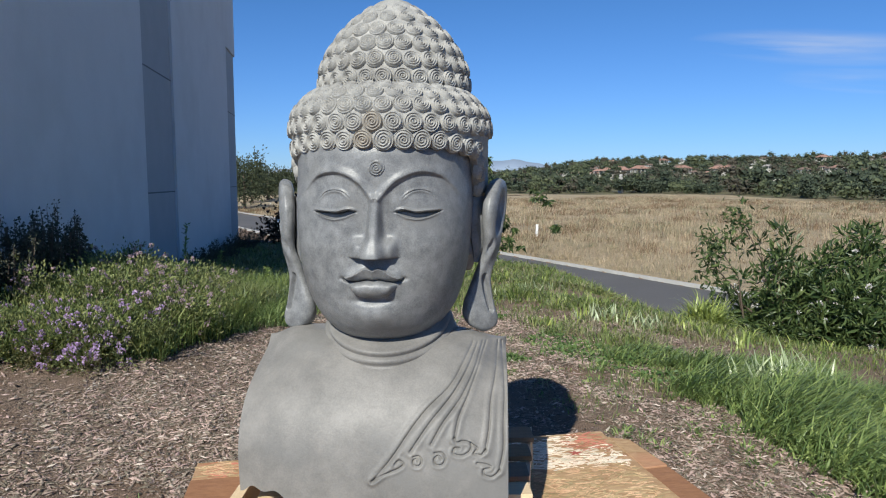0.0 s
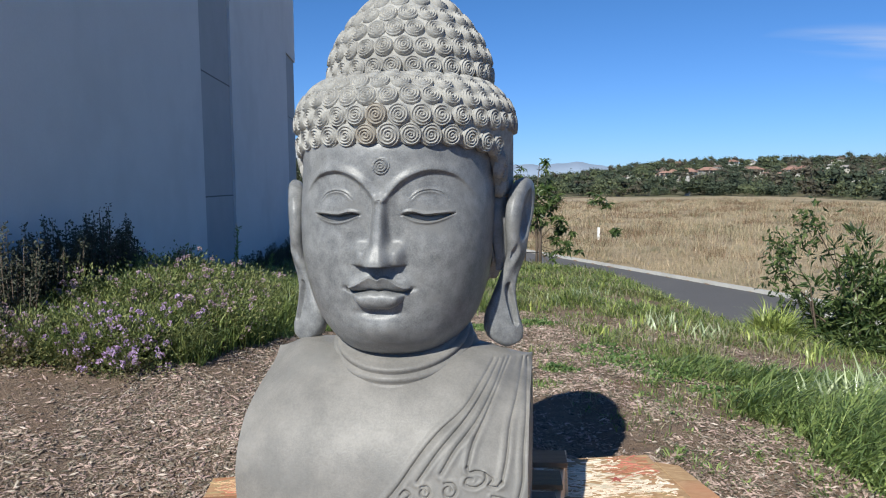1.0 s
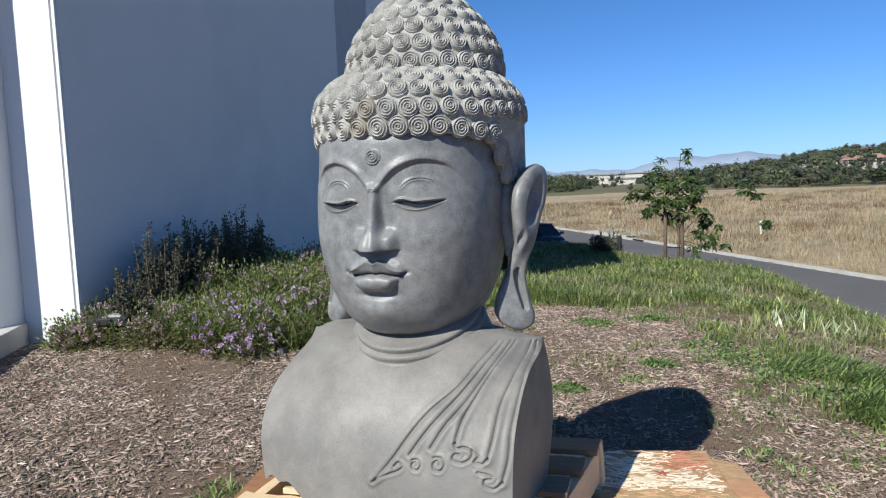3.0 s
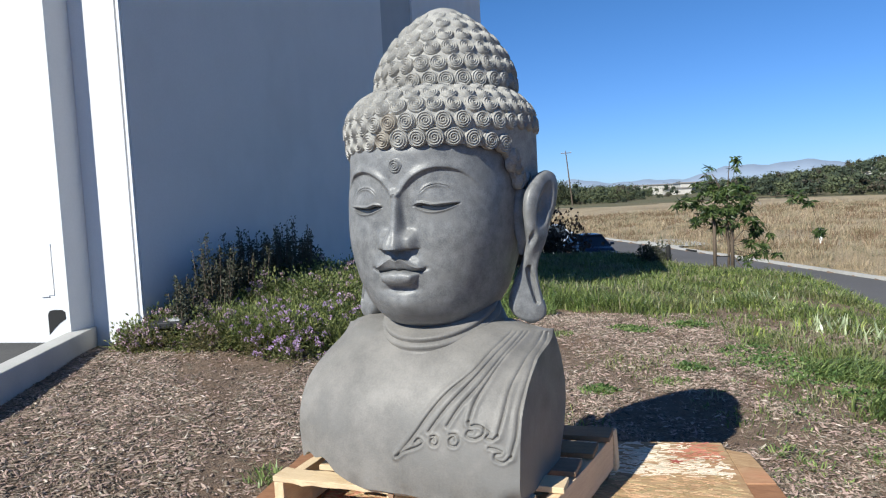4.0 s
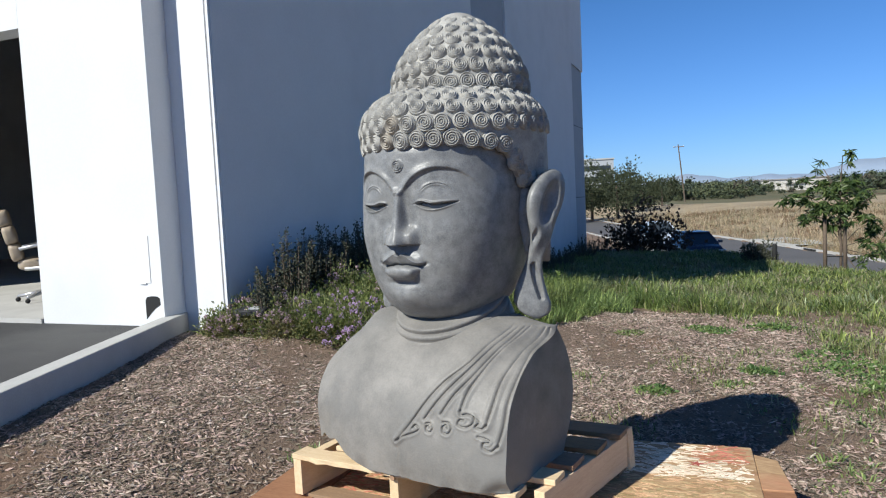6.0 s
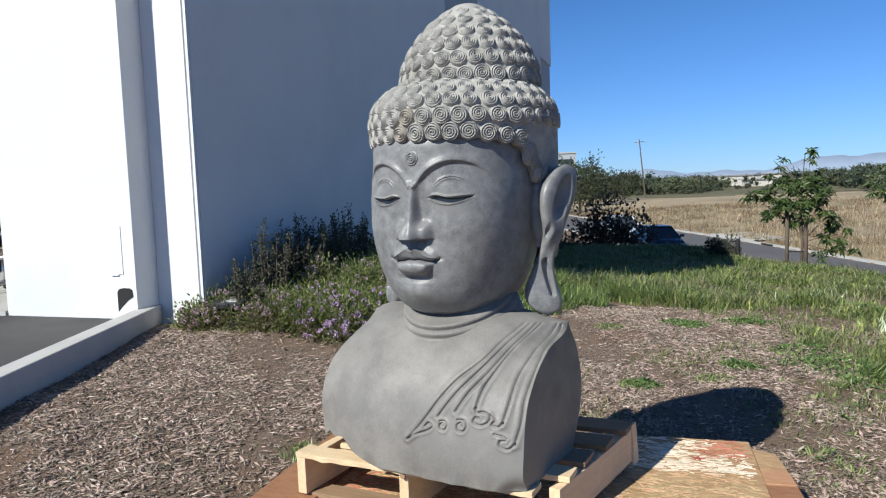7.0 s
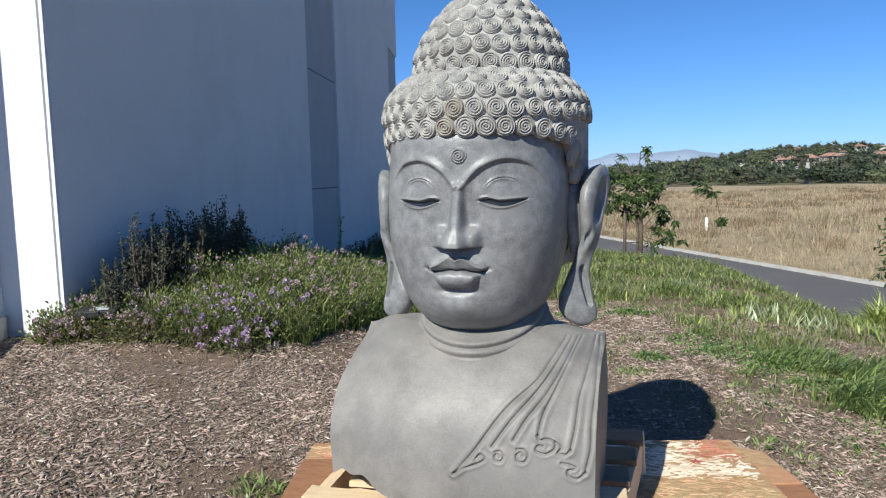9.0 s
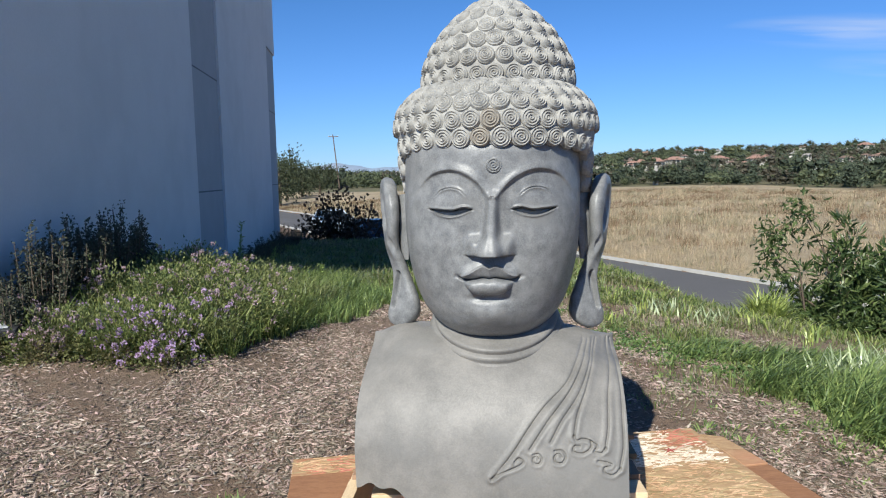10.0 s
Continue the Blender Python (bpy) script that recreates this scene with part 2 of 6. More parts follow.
ground = new("ground", sheet("ground", axis(-2600, 2600, 0.12, 1.06), axis(-900, 3200, 0.12, 1.05), height, SOIL))
tagged(ground, "bare brown soil pad sloping down to grass and a dry field", "ground", kind="structure")
gm = ground.data
gm.materials.append(DRYGRASS)
cx = np.zeros(len(gm.polygons) * 3)
gm.polygons.foreach_get("center", cx)
cx = cx.reshape(-1, 3)
far_side = (cx[:, 0] - KERB_A[0]) * ROAD_N[0] + (cx[:, 1] - KERB_A[1]) * ROAD_N[1] > 0
wooded = far_side & (np.hypot(cx[:, 0], cx[:, 1]) > 148 - 55 * smooth01(np.degrees(np.arctan2(cx[:, 0], cx[:, 1])), 18, 34))
gm.materials.append(SCRUB)
gm.polygons.foreach_set("material_index", far_side.astype(int) + wooded.astype(int))


def strip(name, s0, s1, z0, z1, mat_, label, category, t0=-60, t1=150, step=6.0, rough_=0.0):
    """A long piece along the road, from s0 to s1 across it and z0 to z1 high."""
    bm = bmesh.new()
    rows = []
    for k in range(int((t1 - t0) / step) + 1):
        t = t0 + k * step
        p = KERB_A + ROAD_D * t
        j = rough_ * math.sin(k * 2.7)
        fall = float(road_drop(t))
        rows.append([bm.verts.new((*(p + ROAD_N * s), z + fall)) for s, z in ((s0, z0), (s0 + 0.01, z1 + j), (s1, z1 + j), (s1, z0))])
    for a, b in zip(rows, rows[1:]):
        for i in range(3):
            bm.faces.new((a[i], a[i + 1], b[i + 1], b[i]))
    return tagged(part(name, bm, mat_), label, category, kind="structure")


strip("road", -ROAD_W, 0.0, ROAD_Z - 0.3, ROAD_Z, ROADMAT, "grey asphalt road with a pale edge", "road")
strip("kerb", -0.02, 0.14, ROAD_Z - 0.2, ROAD_Z + 0.10, CONCRETE, "pale concrete kerb along the field", "kerb", rough_=0.004)
strip("kerb", -ROAD_W - 0.16, -ROAD_W + 0.01, ROAD_Z - 0.2, ROAD_Z + 0.14, CONCRETE, "pale concrete kerb below the lawn", "kerb", rough_=0.004)


# the paved lot beside the pad, and its kerb
def along(a, b, wide, z0, z1, mat_, name, label, category, bevel=0.012):
    """A straight raised strip whose inner edge runs from a to b."""
    a, b = Vector((*a, 0)), Vector((*b, 0))
    bm = box(0, 0, z0, (b - a).length, wide, z1, bevel)
    ob = tagged(part(name, bm, mat_), label, category, kind="structure")
    ob.matrix_world = Matrix.Translation(a) @ (b - a).to_track_quat("X", "Z").to_matrix().to_4x4()
    return ob


along((-0.95, -1.72), (-4.62, 4.655), -0.157, 0.0, 0.462, CONCRETE, "kerb", "pale concrete kerb beside the mulch", "kerb")
LOT = [(-1.03, -1.72), (-4.66, 4.60), (-4.60, 4.72), (-18.0, 2.4), (-14.0, -9.0)]
bm = bmesh.new()
top = [bm.verts.new((x, y, 0.372)) for x, y in LOT]
bot = [bm.verts.new((x, y, 0.10)) for x, y in LOT]
bm.faces.new(top)
for i in range(5):
    bm.faces.new((top[i], bot[i], bot[(i + 1) % 5], top[(i + 1) % 5]))
tagged(part("paved_lot", bm, ASPHALT), "dark asphalt lot before the dock door", "pavement", kind="structure")

# ---- building ----
def wall_point(u, v, z):
    """u along the long wall from the near corner, v outward from it."""
    p = WALL_A + WALL_D * u + WALL_N * v
    return (p[0], p[1], z)


def wall_box(u0, v0, z0, u1, v1, z1, bm=None):
    bm = bm or bmesh.new()
    vs = [bm.verts.new(wall_point(u, v, z)) for z in (z0, z1) for u, v in ((u0, v0), (u1, v0), (u1, v1), (u0, v1))]
    for q in ((0, 1, 2, 3), (4, 5, 6, 7), (0, 1, 5, 4), (1, 2, 6, 5), (2, 3, 7, 6), (3, 0, 4, 7)):
        bm.faces.new([vs[i] for i in q])
    return bm


TOP = 8.35
building = empty("building", None, label="white stucco warehouse with grey-blue bands and an open dock door", category="building")
part("wall", wall_box(0.0, -0.30, -1.2, 7.35, 0.0, TOP), WHITE, building, "white stucco long wall in shade")
part("wall", wall_box(7.35, -0.30, -1.2, 9.62, -0.05, TOP), BAND, building, "grey-blue recessed band")
part("wall", wall_box(9.62, -0.30, -1.2, 16.85, 0.0, TOP), WHITE, building)
part("wall", wall_box(16.85, -0.30, -1.2, 18.75, -0.05, 5.5), BAND, building, "grey-blue recessed band")
part("wall", wall_box(16.85, -0.30, 5.5, 18.75, 0.0, TOP), WHITE, building)
# end wall, set back beside the projecting door bay
part("wall", wall_box(0.0, -0.526, -0.2, 0.3, -0.302, TOP), WHITE, building, "sunlit white end wall")
part("wall", wall_box(-0.002, -0.300, -0.2, -0.0005, -0.002, TOP), WHITE, building, "sunlit white end wall")
part("corner_trim", wall_box(-0.030, -0.075, 0.2, -0.004, -0.048, TOP), WHITE, building, "thin white corner bead")
part("corner_trim", wall_box(-0.030, -0.030, 0.2, -0.004, -0.003, TOP), WHITE, building, "thin white corner bead")
part("wall", wall_box(-0.277, -2.10, -0.2, 0.3, -0.528, TOP), WHITE, building, "sunlit white projecting door bay")
part("wall", wall_box(-0.277, -7.5, 3.30, -0.03, -2.102, TOP), WHITE, building, "sunlit white wall over the door")
part("wall", wall_box(-0.277, -14.0, -0.2, -0.03, -7.502, TOP), WHITE, building)
part("roof", wall_box(-0.25, -14.0, TOP + 0.002, 18.75, -0.002, TOP + 0.2), CONCRETE, building)
part("wall", wall_box(18.45, -14.0, -1.2, 18.75, -0.302, TOP), WHITE, building)
part("wall", wall_box(-0.025, -14.0, -1.2, 18.448, -13.7, TOP), WHITE, building)
part("floor", wall_box(-0.30, -13.7, 0.2, 18.4, -2.11, 0.42), CONCRETE, building, "pale concrete warehouse floor")


def tube(pts, radii, sides=8, bm=None, cap=True):
    """A round bar through pts."""
    bm = bm or bmesh.new()
    pts = [Vector(p) for p in pts]
    rows = []
    for i, p in enumerate(pts):
        d = (pts[min(i + 1, len(pts) - 1)] - pts[max(i - 1, 0)]).normalized()
        a = d.orthogonal().normalized()
        b = d.cross(a)
        r = radii[i] if isinstance(radii, (list, tuple)) else radii
        rows.append([bm.verts.new(p + r * (math.cos(2 * math.pi * k / sides) * a + math.sin(2 * math.pi * k / sides) * b)) for k in range(sides)])
    for p, q in zip(rows, rows[1:]):
        off = min(range(sides), key=lambda o: sum((p[k].co - q[(k + o) % sides].co).length for k in range(sides)))
        for k in range(sides):
            bm.faces.new((p[k], p[(k + 1) % sides], q[(k + 1 + off) % sides], q[(k + off) % sides]))
    if cap:
        bm.faces.new(rows[0][::-1])
        bm.faces.new(rows[-1])
    return bm


GALV = plain("painted_pipe", (0.78, 0.78, 0.77), 0.6)
DARK = plain("dark_hole", (0.02, 0.02, 0.02), 0.9)
# a shallow box and a drain mouth on the bay
cover_ = part("utility_box", wall_box(-0.283, -0.80, 0.78, -0.2775, -0.66, 1.22), GALV, building, "white painted utility box")
part("lip", wall_box(-0.290, -0.79, 0.768, -0.2776, -0.71, 0.7795), GALV, cover_)
hood = bmesh.new()
# flat dark plate cut to the shaded part of the opening
mouth = [(-0.743, 0.440), (-0.743, 0.615), (-0.722, 0.645), (-0.670, 0.655), (-0.600, 0.652), (-0.570, 0.635), (-0.567, 0.575), (-0.630, 0.540), (-0.690, 0.490)]
front = [hood.verts.new(wall_point(-0.281, v, z)) for v, z in mouth]
back = [hood.verts.new(wall_point(-0.2775, v, z)) for v, z in mouth]
hood.faces.new(front)
for k in range(9):
    hood.faces.new((front[k], back[k], back[(k + 1) % 9], front[(k + 1) % 9]))
part("drain_mouth", hood, DARK, building, "drain mouth at the wall foot, its shade drawn as a dark plate")
# joints across the bands and along the walls
for u0, u1, v, z in ((7.35, 9.62, -0.05, 1.28), (7.35, 9.62, -0.05, 3.47), (16.85, 18.75, -0.05, 1.3), (16.85, 18.75, -0.05, 3.6)):
    part("joint", wall_box(u0, v + 0.0005, z, u1, v + 0.004, z + 0.025), plain("joint_shadow", (0.16, 0.17, 0.18), 0.9), building)


# ---- office chair inside the dock door ----
TAN = material("tan_leather", (0.42, 0.34, 0.25), (0.33, 0.26, 0.19), 12, 0.5, 0.15, 90, depth=0.004)
STEEL = plain("pale_steel", (0.55, 0.55, 0.55), 0.35, 0.6)


def cushion(sx, sy, sz):
    bm = bmesh.new()
    bmesh.ops.create_cube(bm, size=1)
    bmesh.ops.subdivide_edges(bm, edges=bm.edges, cuts=5, use_grid_fill=True)
    for v in bm.verts:
        p = v.co * 2
        q = (abs(p.x) ** 5 + abs(p.y) ** 5 + abs(p.z) ** 5) ** 0.2
        m = max(abs(p.x), abs(p.y), abs(p.z))
        v.co = Vector((p.x * sx, p.y * sy, p.z * sz)) * (m / q) * 0.5
    return bm


def office_chair(m):
    ch = empty("office_chair", m, label="tan leather office chair standing inside the open dock door", category="chair")
    for z, h, w in ((0.62, 0.22, 0.50), (0.83, 0.23, 0.52), (1.03, 0.21, 0.46)):
        b = part("backrest", cushion(w, 0.14, h), TAN, ch, "", True)
        b.matrix_local = pose(0, 0.25 + (z - 0.6) * 0.25, z, -12)
    s_ = part("seat", cushion(0.52, 0.50, 0.15), TAN, ch, "", True)
    s_.matrix_local = pose(0, 0.0, 0.47)
    for sx in (-0.30, 0.30):
        part("armrest", tube([(sx, 0.18, 0.42), (sx, -0.20, 0.42), (sx, -0.26, 0.50), (sx, -0.22, 0.66), (sx, 0.0, 0.70), (sx, 0.22, 0.66)], 0.022, 8), STEEL, ch, "pale looped armrest", True)
    part("column", tube([(0, 0, 0.08), (0, 0, 0.42)], 0.03, 10), STEEL, ch, "", True)
    for k in range(5):
        a = 2 * math.pi * k / 5
        leg = part("leg", tube([(0, 0, 0.11), (0.30 * math.cos(a), 0.30 * math.sin(a), 0.07)], [0.03, 0.02], 8), STEEL, ch, "", True)
        part("caster", tube([(0.30 * math.cos(a) - 0.02, 0.30 * math.sin(a), 0.03), (0.30 * math.cos(a) + 0.02, 0.30 * math.sin(a), 0.03)], 0.029, 10), DARK, leg, "", True)
    return ch


office_chair(Matrix.Translation(Vector(wall_point(0.90, -3.56, 0.421))) @ pose(0, 0, 0, 0, 0, 150))

# ---- statue ----
def table(z, zs, vs):
    """Smooth interpolation through a short profile."""
    z, zs, vs = np.asarray(z, float), np.asarray(zs, float), np.asarray(vs, float)
    m = np.gradient(vs, zs)
    i = np.clip(np.searchsorted(zs, z) - 1, 0, len(zs) - 2)
    h = zs[i + 1] - zs[i]
    t = np.clip((z - zs[i]) / h, 0, 1)
    return ((2 * t**3 - 3 * t**2 + 1) * vs[i] + (t**3 - 2 * t**2 + t) * h * m[i] + (-2 * t**3 + 3 * t**2) * vs[i + 1] + (t**3 - t**2) * h * m[i + 1])


class Stone:
    """Gathers the carved surfaces of the statue into one mesh."""
    def __init__(self):
        self.verts, self.faces, self.count, self.marks = [], [], 0, []

    def finish(self, index):
        """Gives the faces carved since the last call a surface finish."""
        self.marks += [index] * (len(self.faces) - len(self.marks))

    def grid(self, P, closed=False):
        """P: rows x columns x 3."""
        r, c = P.shape[:2]
        b = self.count
        self.verts.append(P.reshape(-1, 3))
        self.count += r * c
        last = c if closed else c - 1
        for j in range(r - 1):
            for i in range(last):
                k = (i + 1) % c
                self.faces.append((b + j * c + i, b + j * c + k, b + (j + 1) * c + k, b + (j + 1) * c + i))

    def fan(self, ring, centre):
        b = self.count
        self.verts.append(np.vstack((ring, [centre])))
        n = len(ring)
        self.count += n + 1
        self.faces += [(b + i, b + (i + 1) % n, b + n) for i in range(n)]


def near_line(X, Z, pts, steps=14):
    """Distance of each place to a smooth line through pts, and how far along it that is (0 to 1)."""
    pts = np.asarray(pts, float)
    t = np.linspace(0, 1, len(pts))
    tt = np.linspace(0, 1, steps * (len(pts) - 1) + 1)
    lx, lz = table(tt, t, pts[:, 0]), table(tt, t, pts[:, 1])
    best, along = np.full(X.shape, 9.0), np.zeros(X.shape)
    for i in range(len(tt) - 1):
        ax, az, bx, bz = lx[i], lz[i], lx[i + 1], lz[i + 1]
        ll = (bx - ax) ** 2 + (bz - az) ** 2 + 1e-12
        k = np.clip(((X - ax) * (bx - ax) + (Z - az) * (bz - az)) / ll, 0, 1)
        d = np.hypot(X - ax - k * (bx - ax), Z - az - k * (bz - az))
        along = np.where(d < best, tt[i] + k * (tt[i + 1] - tt[i]), along)
        best = np.minimum(best, d)
    return best, along


def bell(X, Z, x, z, sx, sz):
    return np.exp(-((X - x) / sx) ** 2 - ((Z - z) / sz) ** 2)


def face_relief(X, Z):
    """How far the carving of the face stands out from the plain egg of the head."""
    X = X - 0.055 * (Z - 1.20)                       # the carving leans a little
    A = np.abs(X)
    d = np.zeros(X.shape)
    # brows: a rounded ridge with a crisp lower edge, sockets sunk below it
    brow = [(0.010, 1.442), (0.048, 1.487), (0.092, 1.515), (0.138, 1.525), (0.194, 1.510), (0.250, 1.455)]
    bd, ba = near_line(A, Z, brow)
    bx = np.linspace(0, 1, 60)
    bp = np.array(brow)
    bz = np.interp(A, table(bx, np.linspace(0, 1, 6), bp[:, 0]), table(bx, np.linspace(0, 1, 6), bp[:, 1]))
    fade = 1 - 0.75 * smooth01(A, 0.17, 0.25)
    d += 0.0085 * np.exp(-(bd / np.where(Z > bz, 0.0150, 0.0078)) ** 2) * fade
    below = smooth01(bz - Z, 0.0, 0.012) * (1 - smooth01(bz - Z, 0.04, 0.17)) * smooth01(A, 0.012, 0.05) * (1 - smooth01(A, 0.15, 0.26))
    d -= 0.006 * below
    # eyelids, the crease over them, and the half-closed slit
    d += 0.0050 * bell(A, Z, 0.128, 1.425, 0.072, 0.038)
    crease, ca = near_line(A, Z, [(0.080, 1.443), (0.102, 1.462), (0.130, 1.468), (0.158, 1.461), (0.178, 1.441)])
    arch = np.sin(np.pi * np.clip(ca, 0.02, 0.98)) ** 0.5
    d += (0.0060 * np.exp(-(crease / 0.0060) ** 2) - 0.0062 * np.exp(-(crease / 0.0021) ** 2)) * arch
    lid, la = near_line(A, Z, [(0.058, 1.402), (0.085, 1.4065), (0.120, 1.399), (0.155, 1.401), (0.196, 1.4045)])
    ends = np.sin(np.pi * np.clip(la, 0.0, 1)) ** 0.7
    lid_z = np.interp(A, [0.058, 0.085, 0.120, 0.155, 0.196], [1.402, 1.4075, 1.400, 1.402, 1.4045])
    low_z = np.interp(A, [0.058, 0.075, 0.095, 0.115, 0.130, 0.150, 0.170, 0.196], [1.402, 1.395, 1.388, 1.3835, 1.3825, 1.385, 1.392, 1.404])
    d += 0.0065 * np.exp(-((lid - 0.0060) / 0.0040) ** 2) * (Z > lid_z) * ends
    slit = smooth01(lid_z + 0.0012 - Z, 0.0, 0.002) * smooth01(Z - low_z + 0.0005, 0.0, 0.003) * smooth01(A, 0.056, 0.068) * (1 - smooth01(A, 0.186, 0.198))
    d -= 0.020 * slit
    d -= 0.008 * np.exp(-(lid / 0.0030) ** 2) * (0.5 + 0.5 * ends)
    low, wa = near_line(A, Z, [(0.058, 1.401), (0.095, 1.385), (0.130, 1.380), (0.165, 1.3875), (0.198, 1.403)])
    d += 0.0045 * np.exp(-(low / 0.0035) ** 2) * np.sin(np.pi * np.clip(wa, 0, 1)) ** 0.6
    # nose
    t = np.clip((1.462 - Z) / (1.462 - 1.278), 0, 1.2)
    wide = 0.0165 + 0.0125 * t**2
    under = smooth01(Z - 1.2640 - 0.10 * np.clip(A - 0.05, 0, 0.03), -0.004, 0.0025)      # flat, crisp base
    ridge = (0.009 + 0.050 * t**1.0) * under * smooth01(1.468 - Z, 0.0, 0.03)
    d += ridge * np.exp(-np.abs(A / wide) ** 3.4)
    d += 0.034 * under * np.exp(-np.abs((A - 0.044) / 0.0255) ** 3.0 - np.abs((Z - 1.286) / 0.033) ** 3.2)
    d += 0.008 * under * bell(A, Z, 0.0, 1.280, 0.030, 0.026)
    # furrow over the lip, lips and the line between them
    d += 0.012 * bell(A, Z, 0.0, 1.195, 0.11, 0.055)
    top = [(0.0, 1.2245), (0.018, 1.2325), (0.036, 1.2255), (0.062, 1.2095), (0.092, 1.1985)]
    mid = [(0.0, 1.193), (0.020, 1.1955), (0.045, 1.191), (0.070, 1.190), (0.096, 1.1985)]
    bot = [(0.0, 1.141), (0.030, 1.143), (0.055, 1.154), (0.076, 1.177)]
    def at(line, nodes):
        q = np.array(line)
        s = np.linspace(0, 1, 50)
        k = np.linspace(0, 1, len(q))
        return np.interp(A, table(s, k, q[:, 0]), table(s, k, q[:, 1]))
    tz, mz, lz = at(top, 5), at(mid, 5), at(bot, 4)
    inside = (1 - smooth01(A, 0.072, 0.096))
    up = np.clip((Z - mz) / np.maximum(tz - mz, 0.004), 0, 1)
    skin = 0.32 * (1 - smooth01(Z - tz, 0.0, 0.034)) + 0.68 * (1 - smooth01(Z - tz, 0.0, 0.0045))
    d += 0.025 * np.where(Z > mz, (0.05 + 0.95 * up) * skin * smooth01(Z - mz, -0.001, 0.003), 0) * inside
    lo = np.clip((mz - Z) / np.maximum(mz - lz, 0.004), 0, 1)
    d += 0.027 * np.where(Z <= mz, np.sin(np.pi * np.clip(lo, 0, 1)) ** 0.42 * (Z > lz), 0) * (1 - smooth01(A, 0.052, 0.078))
    ml, _ = near_line(A, Z, mid)
    d -= 0.014 * np.exp(-(ml / 0.0045) ** 2) * (1 - smooth01(A, 0.088, 0.097))
    d -= 0.005 * bell(A, Z, 0.098, 1.199, 0.009, 0.007)
    d -= 0.010 * np.exp(-((Z - 1.131) / 0.012) ** 2 - (A / 0.062) ** 4)
    # chin and cheeks
    d += 0.020 * bell(A, Z, 0.0, 1.075, 0.075, 0.042)
    d += 0.010 * bell(A, Z, 0.155, 1.30, 0.075, 0.07)
    # small round mark on the brow
    rr = np.hypot(X, Z - 1.534)
    phi = np.arctan2(Z - 1.534, X)
    d += np.where(rr < 0.0235, 0.0060 * (1 - (rr / 0.0235) ** 8) + 0.0026 * np.cos(2 * np.pi * (rr / 0.0078) - phi), 0)
    return d


HEAD_Z = [0.968, 0.993, 1.026, 1.070, 1.125, 1.19, 1.27, 1.34, 1.45, 1.53, 1.60, 1.66]
HEAD_W = [0.10, 0.155, 0.196, 0.230, 0.254, 0.272, 0.285, 0.291, 0.295, 0.295, 0.291, 0.27]
HEAD_F = [0.12, 0.215, 0.262, 0.292, 0.308, 0.314, 0.318, 0.323, 0.337, 0.344, 0.334, 0.29]
AXIS_Y = 0.085


def carve_head(stone):
    th = np.radians(np.concatenate((np.linspace(-88, 88, 400), np.linspace(92, 268, 46))))
    zs = np.concatenate((np.linspace(0.968, 1.026, 20), np.linspace(1.029, 1.66, 350)))
    T, Z = np.meshgrid(th, zs)
    W, F = table(Z, HEAD_Z, HEAD_W), table(Z, HEAD_Z, HEAD_F)
    c, s = np.cos(T), np.sin(T)
    D = np.where(c > 0, F, np.minimum(W, 0.27) * 0.95)
    e = table(Z, [0.96, 1.08, 1.18, 1.30, 1.40, 1.50, 1.58, 1.67], [2.25, 2.35, 2.60, 2.75, 2.50, 2.12, 2.05, 2.05])
    r = (np.abs(s / W) ** e + np.abs(c / D) ** e) ** (-1 / e)
    X, Y = r * s, AXIS_Y - r * c
    Y -= face_relief(X, Z) * smooth01(c, 0.05, 0.35)
    stone.grid(np.stack((X, Y, Z), 2), True)


HAIR = ([1.44, 1.50, 1.56, 1.60, 1.63, 1.665, 1.70, 1.735, 1.765, 1.788, 1.804], [0.300, 0.316, 0.328, 0.334, 0.338, 0.340, 0.335, 0.318, 0.294, 0.266, 0.215])
BUN = ([1.782, 1.788, 1.80, 1.83, 1.86, 1.90, 1.94, 1.98, 2.02, 2.06, 2.09, 2.113, 2.121],
       [0.205, 0.238, 0.250, 0.255, 0.252, 0.238, 0.217, 0.190, 0.156, 0.115, 0.078, 0.034, 0.001])
HAIR_X, HAIR_Y, BUN_X, BUN_Y, FRONT = 0.010, 0.132, 0.020, 0.158, 1.16


def hair_depth(a, r):
    """The lower tier is a little deeper in front than it is wide."""
    c = np.cos(a)
    return r * c * np.where(c > 0, 1 + (FRONT - 1) * np.abs(c), 1.0)


def hairline(T):
    a = np.abs((np.degrees(T) + 180) % 360 - 180)
    return 1.596 - 0.015 * smooth01(a, 30, 60) - 0.13 * smooth01(a, 60, 84) - 0.3 * smooth01(a, 100, 130)


def carve_hair(stone):
    th = np.radians(np.linspace(0, 360, 160, endpoint=False))
    rows = []
    for k in np.linspace(0, 1, 44):
        z0 = hairline(th)
        z = z0 + (1.804 - z0) * k
        r = table(np.maximum(z, 1.44), *HAIR) * np.where(z < 1.44, 0.95, 1)
        r = np.maximum(r, 0.343 * smooth01(np.abs((np.degrees(th) + 180) % 360 - 180), 76, 100) * (1 - smooth01(z, 1.66, 1.70)))
        if k == 0:
            rows.append(np.stack((HAIR_X + (r - 0.05) * np.sin(th), HAIR_Y - hair_depth(th, r - 0.05), z + 0.004), 1))
        rows.append(np.stack((HAIR_X + r * np.sin(th), HAIR_Y - hair_depth(th, r), z), 1))
    stone.grid(np.array(rows), True)
    rows = []
    for z in np.linspace(1.782, 2.121, 46):
        r = float(table(z, *BUN))
        rows.append(np.stack((BUN_X + r * np.sin(th), BUN_Y - r * np.cos(th), np.full(len(th), z)), 1))
    stone.grid(np.array(rows), True)


